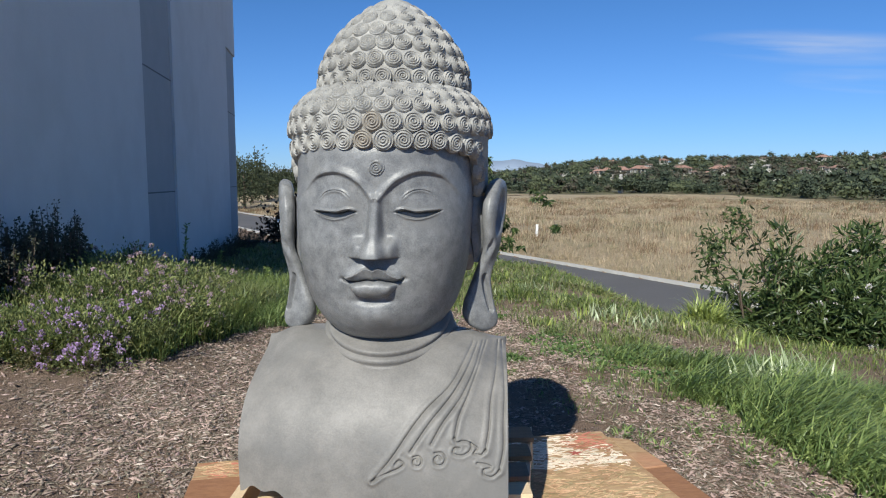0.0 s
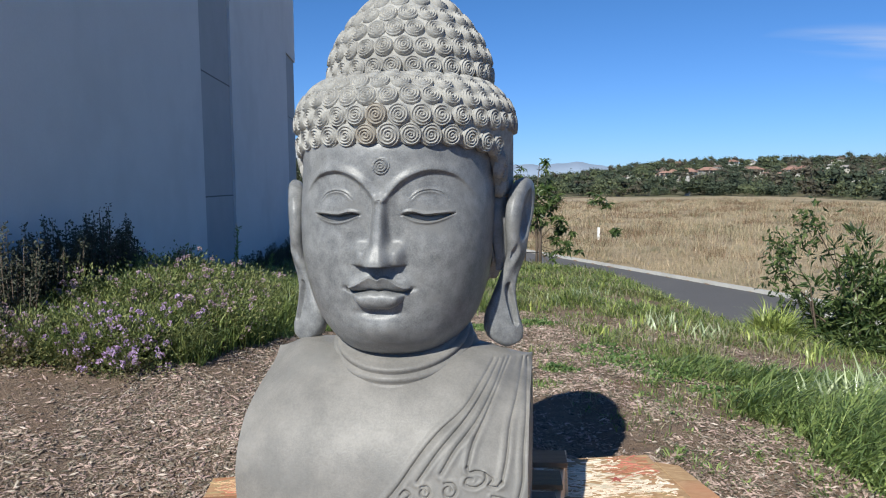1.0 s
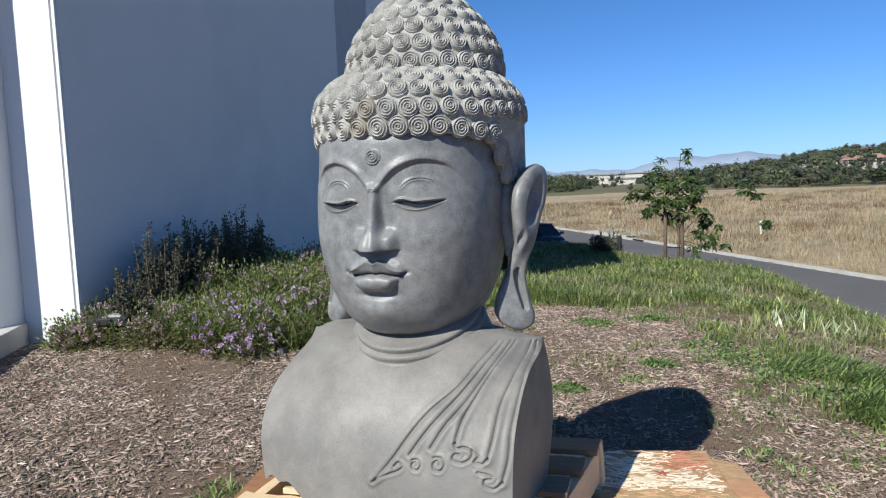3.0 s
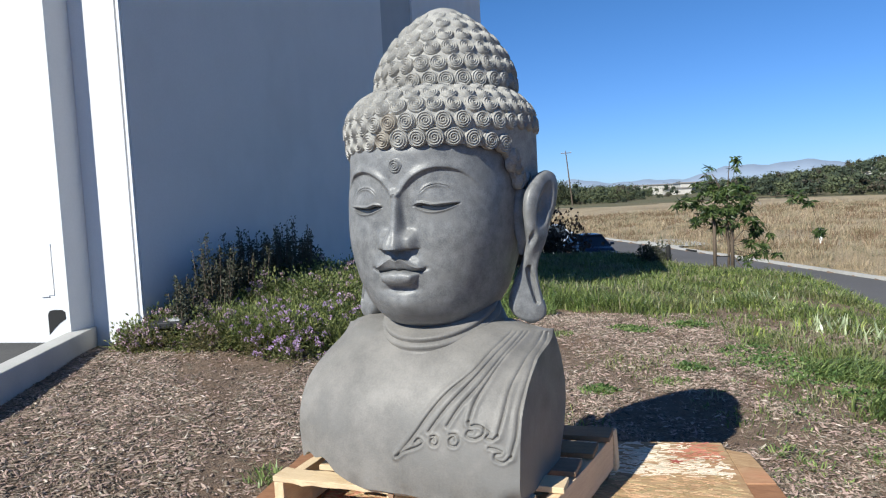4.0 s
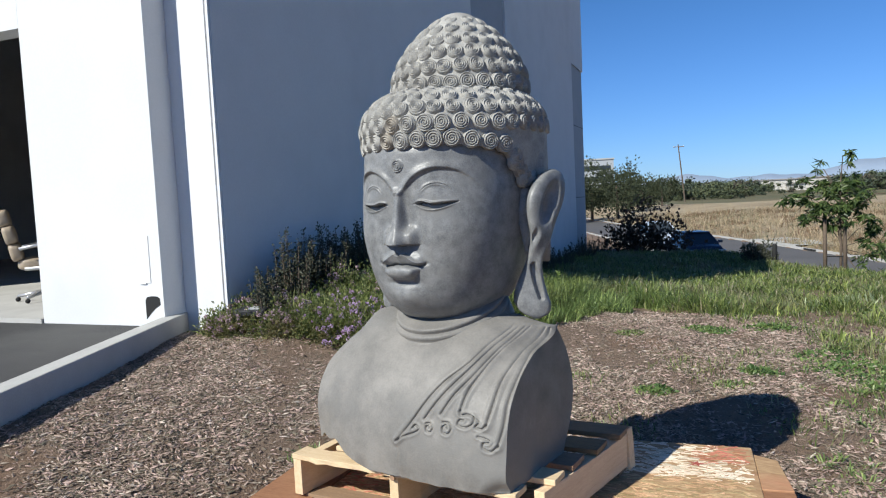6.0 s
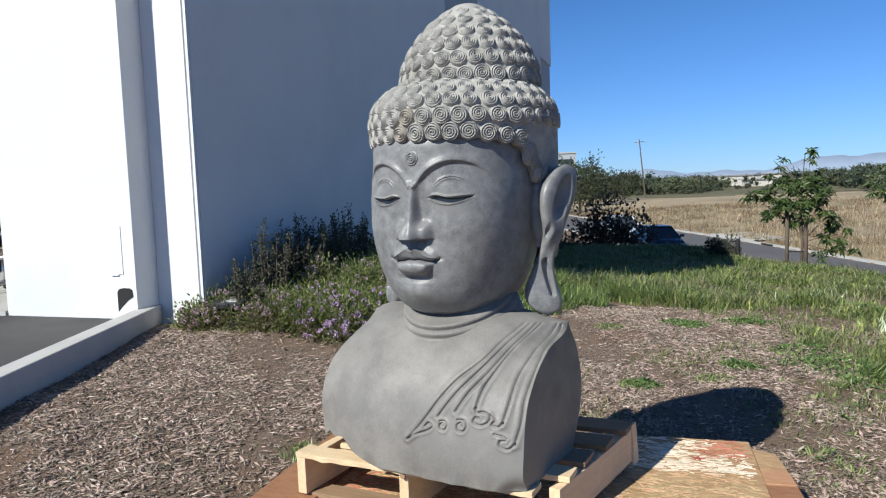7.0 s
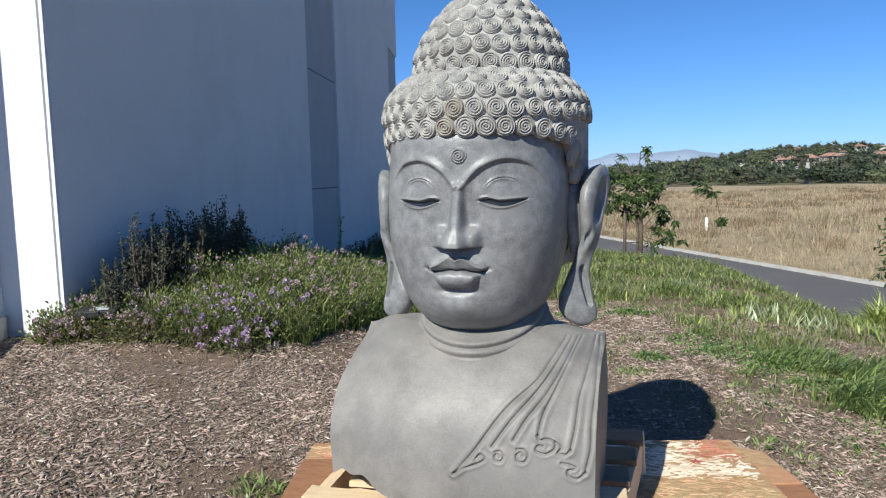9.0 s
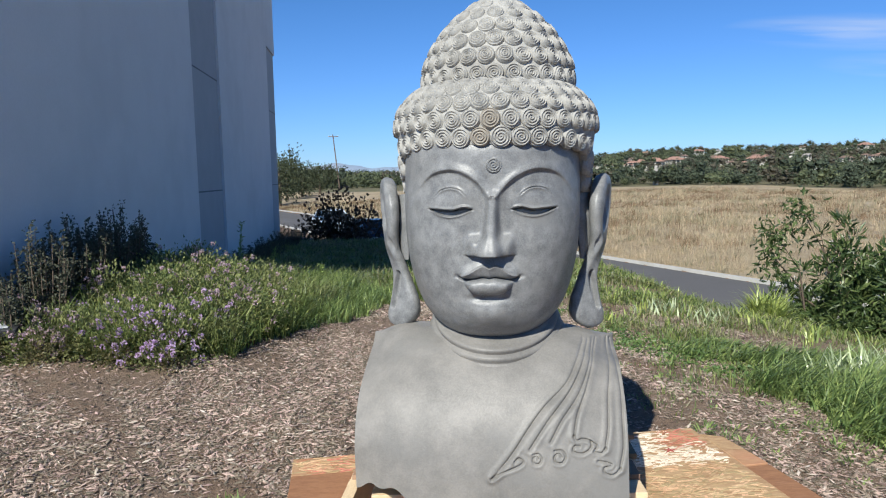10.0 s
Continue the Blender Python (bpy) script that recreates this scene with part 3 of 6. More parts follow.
def curl(stone, p, n, size, rng, flat=1.0):
    """One round curl: a low button with a spiral groove."""
    n = Vector(n).normalized()
    side = n.cross(Vector((0, 0, 1))).normalized()
    up = side.cross(n)
    q = np.concatenate((np.linspace(0.0, 0.95, 23), (0.98, 0.995, 1.0)))
    ph = np.linspace(0, 2 * np.pi, 24, endpoint=False)
    R, PH = np.meshgrid(q, ph, indexing="ij")
    turn = rng.uniform(0, 2 * np.pi)
    spin = rng.choice((-1, 1))
    h = 0.0150 * flat * np.sqrt(np.clip(1 - R**14, 0, 1)) - 0.003 * flat * R**2 + 0.0029 * flat * np.cos(2 * np.pi * 3.9 * R + spin * PH + turn) * smooth01(R, 0.0, 0.08) * (1 - smooth01(R, 0.90, 0.985))
    h = h - 0.006 * (R > 0.99)
    size = size * 1.06
    a, b = size * R * np.cos(PH), size * R * np.sin(PH) * rng.uniform(0.95, 1.04)
    P = np.array(p) + a[..., None] * np.array(side) + b[..., None] * np.array(up) + h[..., None] * np.array(n)
    stone.grid(P, True)


def carve_curls(stone):
    rng = random.Random(5)
    def ring(z, count, size, prof, phase, flat=1.0, drop=False):
        for i in range(count):
            a = 2 * np.pi * (i + phase) / count + rng.uniform(-0.012, 0.012)
            zz = z + rng.uniform(-0.002, 0.002)
            if drop:
                zz = float(hairline(np.array(a))) + 0.022
            r = float(table(zz, *prof))
            slope = float((table(zz + 0.006, *prof) - table(zz - 0.006, *prof)) / 0.012)
            n = (math.sin(a), -math.cos(a), -slope)
            ox, oy = (BUN_X, BUN_Y) if prof is BUN else (HAIR_X, HAIR_Y)
            deep = (r - 0.003) * math.cos(a) if prof is BUN else float(hair_depth(np.array(a), r - 0.003))
            curl(stone, (ox + (r - 0.003) * math.sin(a), oy - deep, zz), n, size * rng.uniform(0.96, 1.04), rng, flat)
            if (i, round(z, 3)) in ((36, 1.618), (0, 1.67)):
                stone.finish(3)                                # brownish stain on two curls
            else:
                stone.finish(1)
    ring(1.618, 37, 0.0310, HAIR, 0.5, drop=True)
    ring(1.670, 37, 0.0295, HAIR, 0.0)
    ring(1.720, 36, 0.0290, HAIR, 0.5)
    ring(1.760, 33, 0.0270, HAIR, 0.0, 0.8)
    ring(1.785, 30, 0.0220, HAIR, 0.5, 0.6)
    ring(1.822, 28, 0.0290, BUN, 0.0)
    ring(1.878, 27, 0.0290, BUN, 0.5)
    ring(1.931, 24, 0.0285, BUN, 0.0)
    ring(1.981, 20, 0.0280, BUN, 0.5, 0.9)
    ring(2.028, 15, 0.0265, BUN, 0.0, 0.75)
    ring(2.068, 10, 0.0230, BUN, 0.5, 0.4)
    # small curls running down beside the ears
    for side in (-1, 1):
        for a, z, s in ((72, 1.555, 0.024), (79, 1.508, 0.018), (83, 1.470, 0.014)):
            t = radians(a) * side
            r = float(table(z, *HAIR))
            curl(stone, (HAIR_X + (r - 0.001) * math.sin(t), HAIR_Y - float(hair_depth(np.array(t), r - 0.001)), z), (math.sin(t), -math.cos(t), 0), s, rng, 0.9)


def sweep(stone, pts, ra, rb, normal, sides=14, steps=60, closed=False):
    """A rounded bar through pts; half-widths ra in the plane and rb along the normal."""
    pts = np.asarray(pts, float)
    t = np.linspace(0, 1, len(pts))
    tt = np.linspace(0, 1, steps)
    C = np.stack([table(tt, t, pts[:, k]) for k in range(3)], 1)
    A, B = np.interp(tt, np.linspace(0, 1, len(ra)), ra), np.interp(tt, np.linspace(0, 1, len(rb)), rb)
    n = np.asarray(normal, float) / np.linalg.norm(normal)
    rows = []
    for i in range(steps):
        d = C[min(i + 1, steps - 1)] - C[max(i - 1, 0)]
        w = np.cross(d, n)
        w /= np.linalg.norm(w) + 1e-9
        ph = np.linspace(0, 2 * np.pi, sides, endpoint=False)
        rows.append(C[i] + A[i] * np.cos(ph)[:, None] * w + B[i] * np.sin(ph)[:, None] * n)
    stone.grid(np.array(rows), True)
    stone.fan(rows[0], C[0])
    stone.fan(rows[-1], C[-1])


EAR_FRONT = ([0.967, 0.990, 1.020, 1.069, 1.120, 1.168, 1.230, 1.281, 1.320, 1.374, 1.420, 1.460, 1.490, 1.504],
             [0.060, 0.020, -0.004, -0.006, 0.014, 0.034, 0.030, 0.019, 0.010, 0.007, 0.018, 0.046, 0.086, 0.126])
EAR_BACK = ([0.967, 0.985, 1.010, 1.060, 1.120, 1.168, 1.220, 1.267, 1.320, 1.380, 1.435, 1.470, 1.495, 1.504],
            [0.080, 0.114, 0.124, 0.112, 0.100, 0.097, 0.100, 0.111, 0.138, 0.172, 0.187, 0.182, 0.160, 0.136])


def carve_ear(stone, side):
    """A long ear: rolled rim, hollow shell, and a hanging lobe with a slit that turns to the front."""
    q = np.linspace(0.02, 0.98, 220)
    z = 0.967 + (1.504 - 0.967) * (0.5 * q + 0.5 * (0.5 - 0.5 * np.cos(np.pi * q)))
    z[0], z[-1] = 0.9675, 1.5035
    w = 0.5 - 0.5 * np.cos(np.linspace(0, np.pi, 56))
    Z, W = np.meshgrid(z, w, indexing="ij")
    F, B = table(Z, *EAR_FRONT), table(Z, *EAR_BACK)
    A = F + (B - F) * W
    low = 1 - smooth01(Z, 1.15, 1.28)                     # 1 in the lobe, 0 in the shell
    thick = 0.019 + 0.010 * low * (1 - smooth01(Z, 1.0, 1.15)) + 0.004 * smooth01(Z, 1.3, 1.4)
    ends = np.sqrt(np.clip(1 - ((Z - 1.2355) / 0.2687) ** 18, 0, 1))
    body = thick * np.sqrt(np.clip(1 - np.abs(2 * W - 1) ** 4.5, 0, 1)) * ends
    # hollow of the shell, the pit at its foot, the slit of the lobe
    ca, cz = A - 0.093 - (Z - 1.385) * 0.36, (Z - 1.385)
    shell = np.hypot(ca / 0.047, cz / 0.088)
    dip = 0.018 * (1 - smooth01(shell, 0.30, 1.02)) - 0.007 * np.exp(-((ca - 0.018 + 0.25 * cz) / 0.010) ** 2 - ((cz + 0.01) / 0.065) ** 2)
    dip += 0.022 * np.exp(-((A - 0.030) / 0.009) ** 2 - ((Z - 1.268) / 0.020) ** 2)
    sa, sl = near_line(A, Z, [(0.062, 1.165), (0.074, 1.110), (0.088, 1.045)])
    dip += 0.020 * (1 - smooth01(sa - 0.001 - 0.006 * np.sin(np.pi * np.clip(sl * 0.8 + 0.1, 0, 1)), 0.0, 0.010)) * low
    up_u, lo_u = np.array((0.33, 0.944)), np.array((0.86, 0.51))
    def place(k):
        P = []
        for o, u in (((0.342, 0.052), up_u), ((0.272, 0.076), lo_u)):
            P.append((o[0] + u[0] * A + u[1] * k, o[1] + u[1] * A - u[0] * k))
        X = P[0][0] * (1 - low) + P[1][0] * low
        Y = P[0][1] * (1 - low) + P[1][1] * low
        return np.stack((X * side, Y, Z), 2)
    front, back = place(body - dip), place(-body * 1.3)
    loop = np.concatenate((front, back[:, ::-1][:, 1:-1]), 1)
    stone.grid(loop, True)
    stone.fan(loop[0], loop[0].mean(0))
    stone.fan(loop[-1], loop[-1].mean(0))
    # root behind, closing the shell to the head
    flip = np.array((side, 1, 1))
    n = np.array((0.835, -0.55, 0.0))
    at = lambda a, zz, k: (np.array((0.318 + 0.55 * a, 0.06 + 0.835 * a, zz)) + n * k) * flip
    sweep(stone, [at(0.07, 1.44, -0.045), at(0.06, 1.36, -0.045), at(0.055, 1.27, -0.036), at(0.05, 1.21, -0.038)], [0.045, 0.060, 0.042, 0.025], [0.02, 0.028, 0.020, 0.010], n * flip)


CHEST_C = ([0.40, 0.47, 0.53, 0.65, 0.75, 0.85, 0.92, 0.97, 1.0], [-0.32, -0.325, -0.330, -0.318, -0.287, -0.225, -0.155, -0.08, 0.03])
CHEST_R = ([0.40, 0.47, 0.546, 0.588, 0.652, 0.713, 0.773, 0.824, 0.862, 0.899, 0.928, 0.948, 1.0],
           [-0.300, -0.300, -0.294, -0.286, -0.276, -0.260, -0.235, -0.196, -0.157, -0.103, -0.040, 0.060, 0.12])
CHEST_L = ([0.40, 0.47, 0.56, 0.70, 0.78, 0.84, 0.90, 0.95, 1.0], [-0.235, -0.240, -0.250, -0.250, -0.217, -0.165, -0.060, 0.060, 0.12])
BACK = ([0.40, 0.50, 0.58, 0.66, 0.83, 0.91, 0.97, 1.0], [0.10, 0.14, 0.195, 0.225, 0.205, 0.165, 0.12, 0.10])
X_LEFT, X_RIGHT, BASE_Z = -0.428, 0.411, 0.478
FOLDS = [
    [(0.298, 0.955), (0.270, 0.915), (0.232, 0.862), (0.167, 0.806), (0.119, 0.750), (0.061, 0.668), (0.006, 0.604)],
    [(0.314, 0.952), (0.284, 0.902), (0.241, 0.842), (0.173, 0.766), (0.118, 0.690)],
    [(0.331, 0.952), (0.305, 0.896), (0.266, 0.831), (0.215, 0.769), (0.180, 0.712)],
    [(0.343, 0.950), (0.321, 0.906), (0.291, 0.843), (0.262, 0.783), (0.249, 0.727)],
    [(0.384, 0.944), (0.374, 0.880), (0.359, 0.818), (0.353, 0.748), (0.342, 0.690)],
    [(0.396, 0.940), (0.402, 0.845), (0.398, 0.762), (0.397, 0.690), (0.384, 0.630)],
]
HEM = [(0.004, 0.602), (0.038, 0.623), (0.082, 0.641), (0.098, 0.655), (0.084, 0.665), (0.073, 0.655)]


def scroll(x, z, r):
    """A small curl of the hem."""
    return [(x + r * k * math.cos(radians(a)), z + r * k * math.sin(radians(a))) for a, k in ((125, 1.1), (60, 1.05), (0, 1.1), (-60, 1.1), (-120, 1.0), (180, 0.7), (95, 0.5), (0, 0.4))]


SCROLLS = [
    scroll(0.137, 0.664, 0.014), scroll(0.203, 0.671, 0.018),
    [(0.249, 0.727), (0.255, 0.716), (0.275, 0.719), (0.298, 0.712), (0.296, 0.692), (0.272, 0.679), (0.246, 0.686), (0.251, 0.700), (0.264, 0.700)],
    [(0.298, 0.712), (0.317, 0.698), (0.308, 0.684), (0.328, 0.679), (0.342, 0.690)],
    [(0.318, 0.656), (0.340, 0.652), (0.358, 0.646)],
    [(0.356, 0.640), (0.338, 0.637), (0.338, 0.622), (0.362, 0.614), (0.384, 0.630)],
]


def chest_front(X, Z):
    c, rt, lf = table(Z, *CHEST_C), table(Z, *CHEST_R), table(Z, *CHEST_L)
    return np.where(X > 0, c + (rt - c) * np.clip(X / X_RIGHT, 0, 1) ** 3.6, c + (lf - c) * np.clip(-X / -X_LEFT, 0, 1) ** 3.6)


def carve_bust(stone):
    xs = np.concatenate((np.linspace(X_LEFT, -0.05, 90), np.linspace(-0.046, X_RIGHT, 290)))
    loops = []
    for x in xs:
        top = 0.990 - 0.040 * float(smooth01(x, 0.2, 0.41)) - 0.038 * float(smooth01(-x, 0.28, 0.428)) ** 1.5
        low = BASE_Z + (0.080 + 0.010 * math.sin(x * 60)) * float(smooth01(-x, 0.14, 0.34)) * (1 - 0.35 * float(smooth01(-x, 0.36, 0.42)))
        k = np.linspace(0, 1, 240)
        z = low + (top - low) * k
        zz = z + (0.99 - top) * smooth01(z, 0.55, 0.98)
        front = np.stack((np.full(240, x), chest_front(np.full(240, x), zz), z), 1)
        kb = np.linspace(1, 0, 40)
        zb = BASE_Z + (top - BASE_Z) * kb
        zzb = zb + (0.99 - top) * smooth01(zb, 0.55, 0.98)
        back = np.stack((np.full(40, x), np.maximum(table(zzb, *BACK), float(front[-1, 1]) * smooth01(zb, 0.9, 1.0) - 1), zb), 1)
        back[0, 1] = max(back[0, 1], front[-1, 1] + 0.004)
        loops.append(np.vstack((front, back)))
    P = np.array(loops)
    X, Y, Z = P[:, :240, 0], P[:, :240, 1], P[:, :240, 2]
    d = np.zeros(X.shape)
    # robe: everything beyond the first fold lies a little proud
    fx = np.array(FOLDS[0])
    edge = np.interp(Z, fx[::-1, 1], fx[::-1, 0])
    for i, f in enumerate(FOLDS):
        q, a = near_line(X, Z, f)
        right = smooth01(a, 0.0, 0.12)
        d -= 0.0062 * np.exp(-(q / 0.0031) ** 2) * (1 - 0.5 * (i == 0) * smooth01(a, 0.75, 1.0))
        d += 0.0032 * np.exp(-((q - 0.011) / 0.008) ** 2)
    for f in [HEM] + SCROLLS:
        q, a = near_line(X, Z, f)
        d -= 0.0058 * np.exp(-(q / 0.0027) ** 2)
        d += 0.0020 * np.exp(-((q - 0.008) / 0.005) ** 2)
    d += 0.004 * smooth01(X - edge, 0, 0.02)
    Y -= d
    # broken, uneven lower edge
    low = np.exp(-((Z - BASE_Z) / 0.03) ** 2)
    Y += 0.006 * low * np.sin(X * 47) * np.sin(X * 19 + 1)
    Y += 0.030 * smooth01(X + (BASE_Z + 0.05 - Z) * 0.6, 0.345, 0.405) * np.exp(-((Z - BASE_Z) / 0.034) ** 2)
    stone.grid(P)
    # flat sides, in level courses from the front edge to the back
    for loop in (P[0], P[-1]):
        front, back = loop[:240], loop[:239:-1]
        yb = np.interp(front[:, 2], back[:, 2], back[:, 1])
        k = np.linspace(0, 1, 14)
        side = np.stack((np.broadcast_to(front[:, :1], (240, 14)), front[:, 1:2] * (1 - k) + yb[:, None] * k, np.broadcast_to(front[:, 2:], (240, 14))), 2)
        side = side + np.array((1, 0, 0)) * (0.004 * np.sin(side[..., 1] * 23 + side[..., 2] * 11) * np.sin(np.pi * k))[..., None]
        stone.grid(side)
    # rough underside
    stone.grid(np.stack((P[:, 0], P[:, -1]), 0))


def carve_neck(stone):
    th = np.radians(np.linspace(0, 360, 140, endpoint=False))
    rows = []
    for z in np.linspace(0.84, 1.10, 64):
        flare = math.exp(-((z - 0.85) / 0.075) ** 2)
        slim = float(smooth01(np.array(z), 0.955, 1.0))
        w, f = 0.196 + 0.055 * flare - 0.020 * slim, 0.222 + 0.022 * flare - 0.055 * slim
        for zz, amp in ((0.953, 0.007), (0.927, 0.007)):
            w += amp * math.exp(-((z - zz) / 0.010) ** 2)
            f += amp * math.exp(-((z - zz) / 0.010) ** 2)
        for zz in (0.967, 0.940, 0.912):
            w -= 0.004 * math.exp(-((z - zz) / 0.004) ** 2)
            f -= 0.004 * math.exp(-((z - zz) / 0.004) ** 2)
        rows.append(np.stack((0.008 + w * np.sin(th), 0.06 - np.where(np.cos(th) > 0, f, 0.16) * np.cos(th), z + 0.085 * (1 - np.cos(th))), 1))
    stone.grid(np.array(rows), True)


def build_statue():
    st = Stone()
    carve_head(st)
    for side in (-1, 1):
        carve_ear(st, side)
    st.finish(0)
    carve_hair(st)
    st.finish(1)
    carve_curls(st)
    st.finish(1)
    carve_neck(st)
    carve_bust(st)
    st.finish(2)
    v = np.vstack(st.verts)
    v[:, 2] -= BASE_Z
    ob = new("statue", mesh_of("statue", v, st.faces, STONE, True))
    for finish in (HAIRSTONE, CHESTSTONE, STAINED):
        ob.data.materials.append(finish)
    ob.data.polygons.foreach_set("material_index", st.marks)
    bm = bmesh.new()
    bm.from_mesh(ob.data)
    bmesh.ops.recalc_face_normals(bm, faces=bm.faces)
    for e in bm.edges:
        if len(e.link_faces) == 2 and e.calc_face_angle(0) > radians(38):
            e.smooth = False
    bm.to_mesh(ob.data)
    bm.free()
    ob.matrix_world = pose(-0.195, 2.30, BASE_Z, 0, 0, -4)
    return tagged(ob, "carved grey stone bust with coiled hair resting on a wooden pallet", "statue")


statue = build_statue()

# ---- pallet and sheets under the statue ----
def board(name, p0, p1, wide, thick, mat_, parent, label="", skew=0.0, rough_edge=0.003):
    """A sawn board whose top centre line runs from p0 to p1."""
    a, b = Vector(p0), Vector(p1)
    d = b - a
    bm = box(0, -wide / 2, -thick, d.length, wide / 2, 0, 0.003)
    bmesh.ops.subdivide_edges(bm, edges=[e for e in bm.edges if abs(e.verts[0].co.x - e.verts[1].co.x) > 0.1], cuts=22, use_grid_fill=True)
    for v in bm.verts:
        q = noise.noise_vector(Vector((v.co.x * 22 + a.y * 50, v.co.y * 30, v.co.z * 40)))
        v.co.y += rough_edge * q.y
        v.co.z += 0.5 * rough_edge * q.z
        v.co.x += skew * v.co.y
        v.co.z += 0.002 * math.sin(v.co.x * 9 + a.x * 30)
    ob = part(name, bm, mat_, parent, label)
    ob.matrix_local = Matrix.Translation(a) @ d.to_track_quat("X", "Z").to_matrix().to_4x4()
    return ob


pallet = empty("pallet", pose(0, 0, 0), label="rough pine pallet under the statue, partly in shade", category="pallet")
board("deck_board", (-0.712, 2.035, 0.480), (0.215, 2.042, 0.480), 0.09, 0.020, PINE, pallet, "pale pine front board with a knot", rough_edge=0.009)
board("deck_board", (-0.600, 2.165, 0.482), (0.290, 2.190, 0.480), 0.095, 0.020, PINE, pallet)
# boards behind the front two use the darker wood colour
board("deck_board", (-0.690, 2.345, 0.479), (0.300, 2.345, 0.479), 0.12, 0.020, DARKWOOD, pallet)
board("deck_board", (-0.690, 2.520, 0.479), (0.330, 2.520, 0.479), 0.12, 0.020, DARKWOOD, pallet)
board("deck_board", (-0.690, 2.700, 0.481), (0.362, 2.700, 0.481), 0.12, 0.020, DARKWOOD, pallet)
board("stringer", (-0.690, 1.995, 0.460), (-0.660, 2.760, 0.459), 0.040, 0.135, PINE, pallet)
board("stringer", (-0.255, 2.005, 0.460), (-0.200, 2.760, 0.459), 0.040, 0.135, PINE, pallet)
board("stringer", (0.255, 2.090, 0.457), (0.345, 2.760, 0.457), 0.040, 0.130, PINE, pallet)
board("base_board", (-0.700, 2.060, 0.325), (0.300, 2.075, 0.325), 0.09, 0.018, DARKWOOD, pallet)
board("base_board", (-0.680, 2.700, 0.325), (0.350, 2.700, 0.325), 0.09, 0.018, DARKWOOD, pallet)

# thin upright piece nailed to the back corner
upright = part("corner_piece", box(-0.007, -0.026, 0.318, 0.007, 0.026, 0.476, 0.002), PINE, pallet, "thin upright board at the corner")
upright.matrix_local = pose(0.389, 2.752, 0, 0, -3.5, -6)


def slab(name, corners, z, thick, mat_, label):
    """A flat sheet from four corners in plan."""
    bm = bmesh.new()
    c = Vector((sum(p[0] for p in corners) / 4, sum(p[1] for p in corners) / 4, z))
    tp = [bm.verts.new((p[0] - c.x, p[1] - c.y, 0)) for p in corners]
    bt = [bm.verts.new((p[0] - c.x, p[1] - c.y, -thick)) for p in corners]
    bm.faces.new(tp)
    bm.faces.new(bt[::-1])
    for k in range(4):
        bm.faces.new((tp[k], bt[k], bt[(k + 1) % 4], tp[(k + 1) % 4]))
    bmesh.ops.bevel(bm, geom=list(bm.edges), offset=0.002, segments=1, affect="EDGES")
    ob = tagged(part(name, bm, mat_), label, "board", "sheets under the pallet")
    ob.location = c
    return ob


main_sheet = slab("strand_board", [(-1.045, 2.845), (0.757, 3.202), (0.985, 2.05), (-0.817, 1.693)], 0.300, 0.018, OSB, "worn strand board sheet with red stains under the pallet")
slab("strand_board", [(0.775, 3.125), (0.868, 3.090), (0.948, 2.800), (0.842, 2.775)], 0.300, 0.018, OSB, "narrow strand board offcut beside the sheet")
slab("strand_board", [(0.843, 2.768), (0.950, 2.792), (1.110, 2.10), (0.990, 2.06)], 0.297, 0.018, RUST, "red-brown strand board offcut beside the sheet")
slab("strand_board", [(-1.004, 2.645), (-0.735, 2.70), (-0.60, 1.75), (-0.83, 1.70)], 0.3125, 0.012, RUST, "red-brown strand board piece on the sheet")
lower = empty("lower_pallet", pose(-0.06, 2.45, 0.0, 0, 0, 11.2), label="plain pallet under the strand board", category="pallet")
for k in (-0.85, 0.0, 0.85):
    st_ = part("stringer", box(k - 0.02, -0.55, 0.075, k + 0.02, 0.62, 0.258, 0.003), DARKWOOD, lower)
for k in (-0.45, -0.1, 0.25, 0.55):
    part("deck_board", box(-0.88, k - 0.05, 0.259, 0.88, k + 0.05, 0.279, 0.003), DARKWOOD, lower)

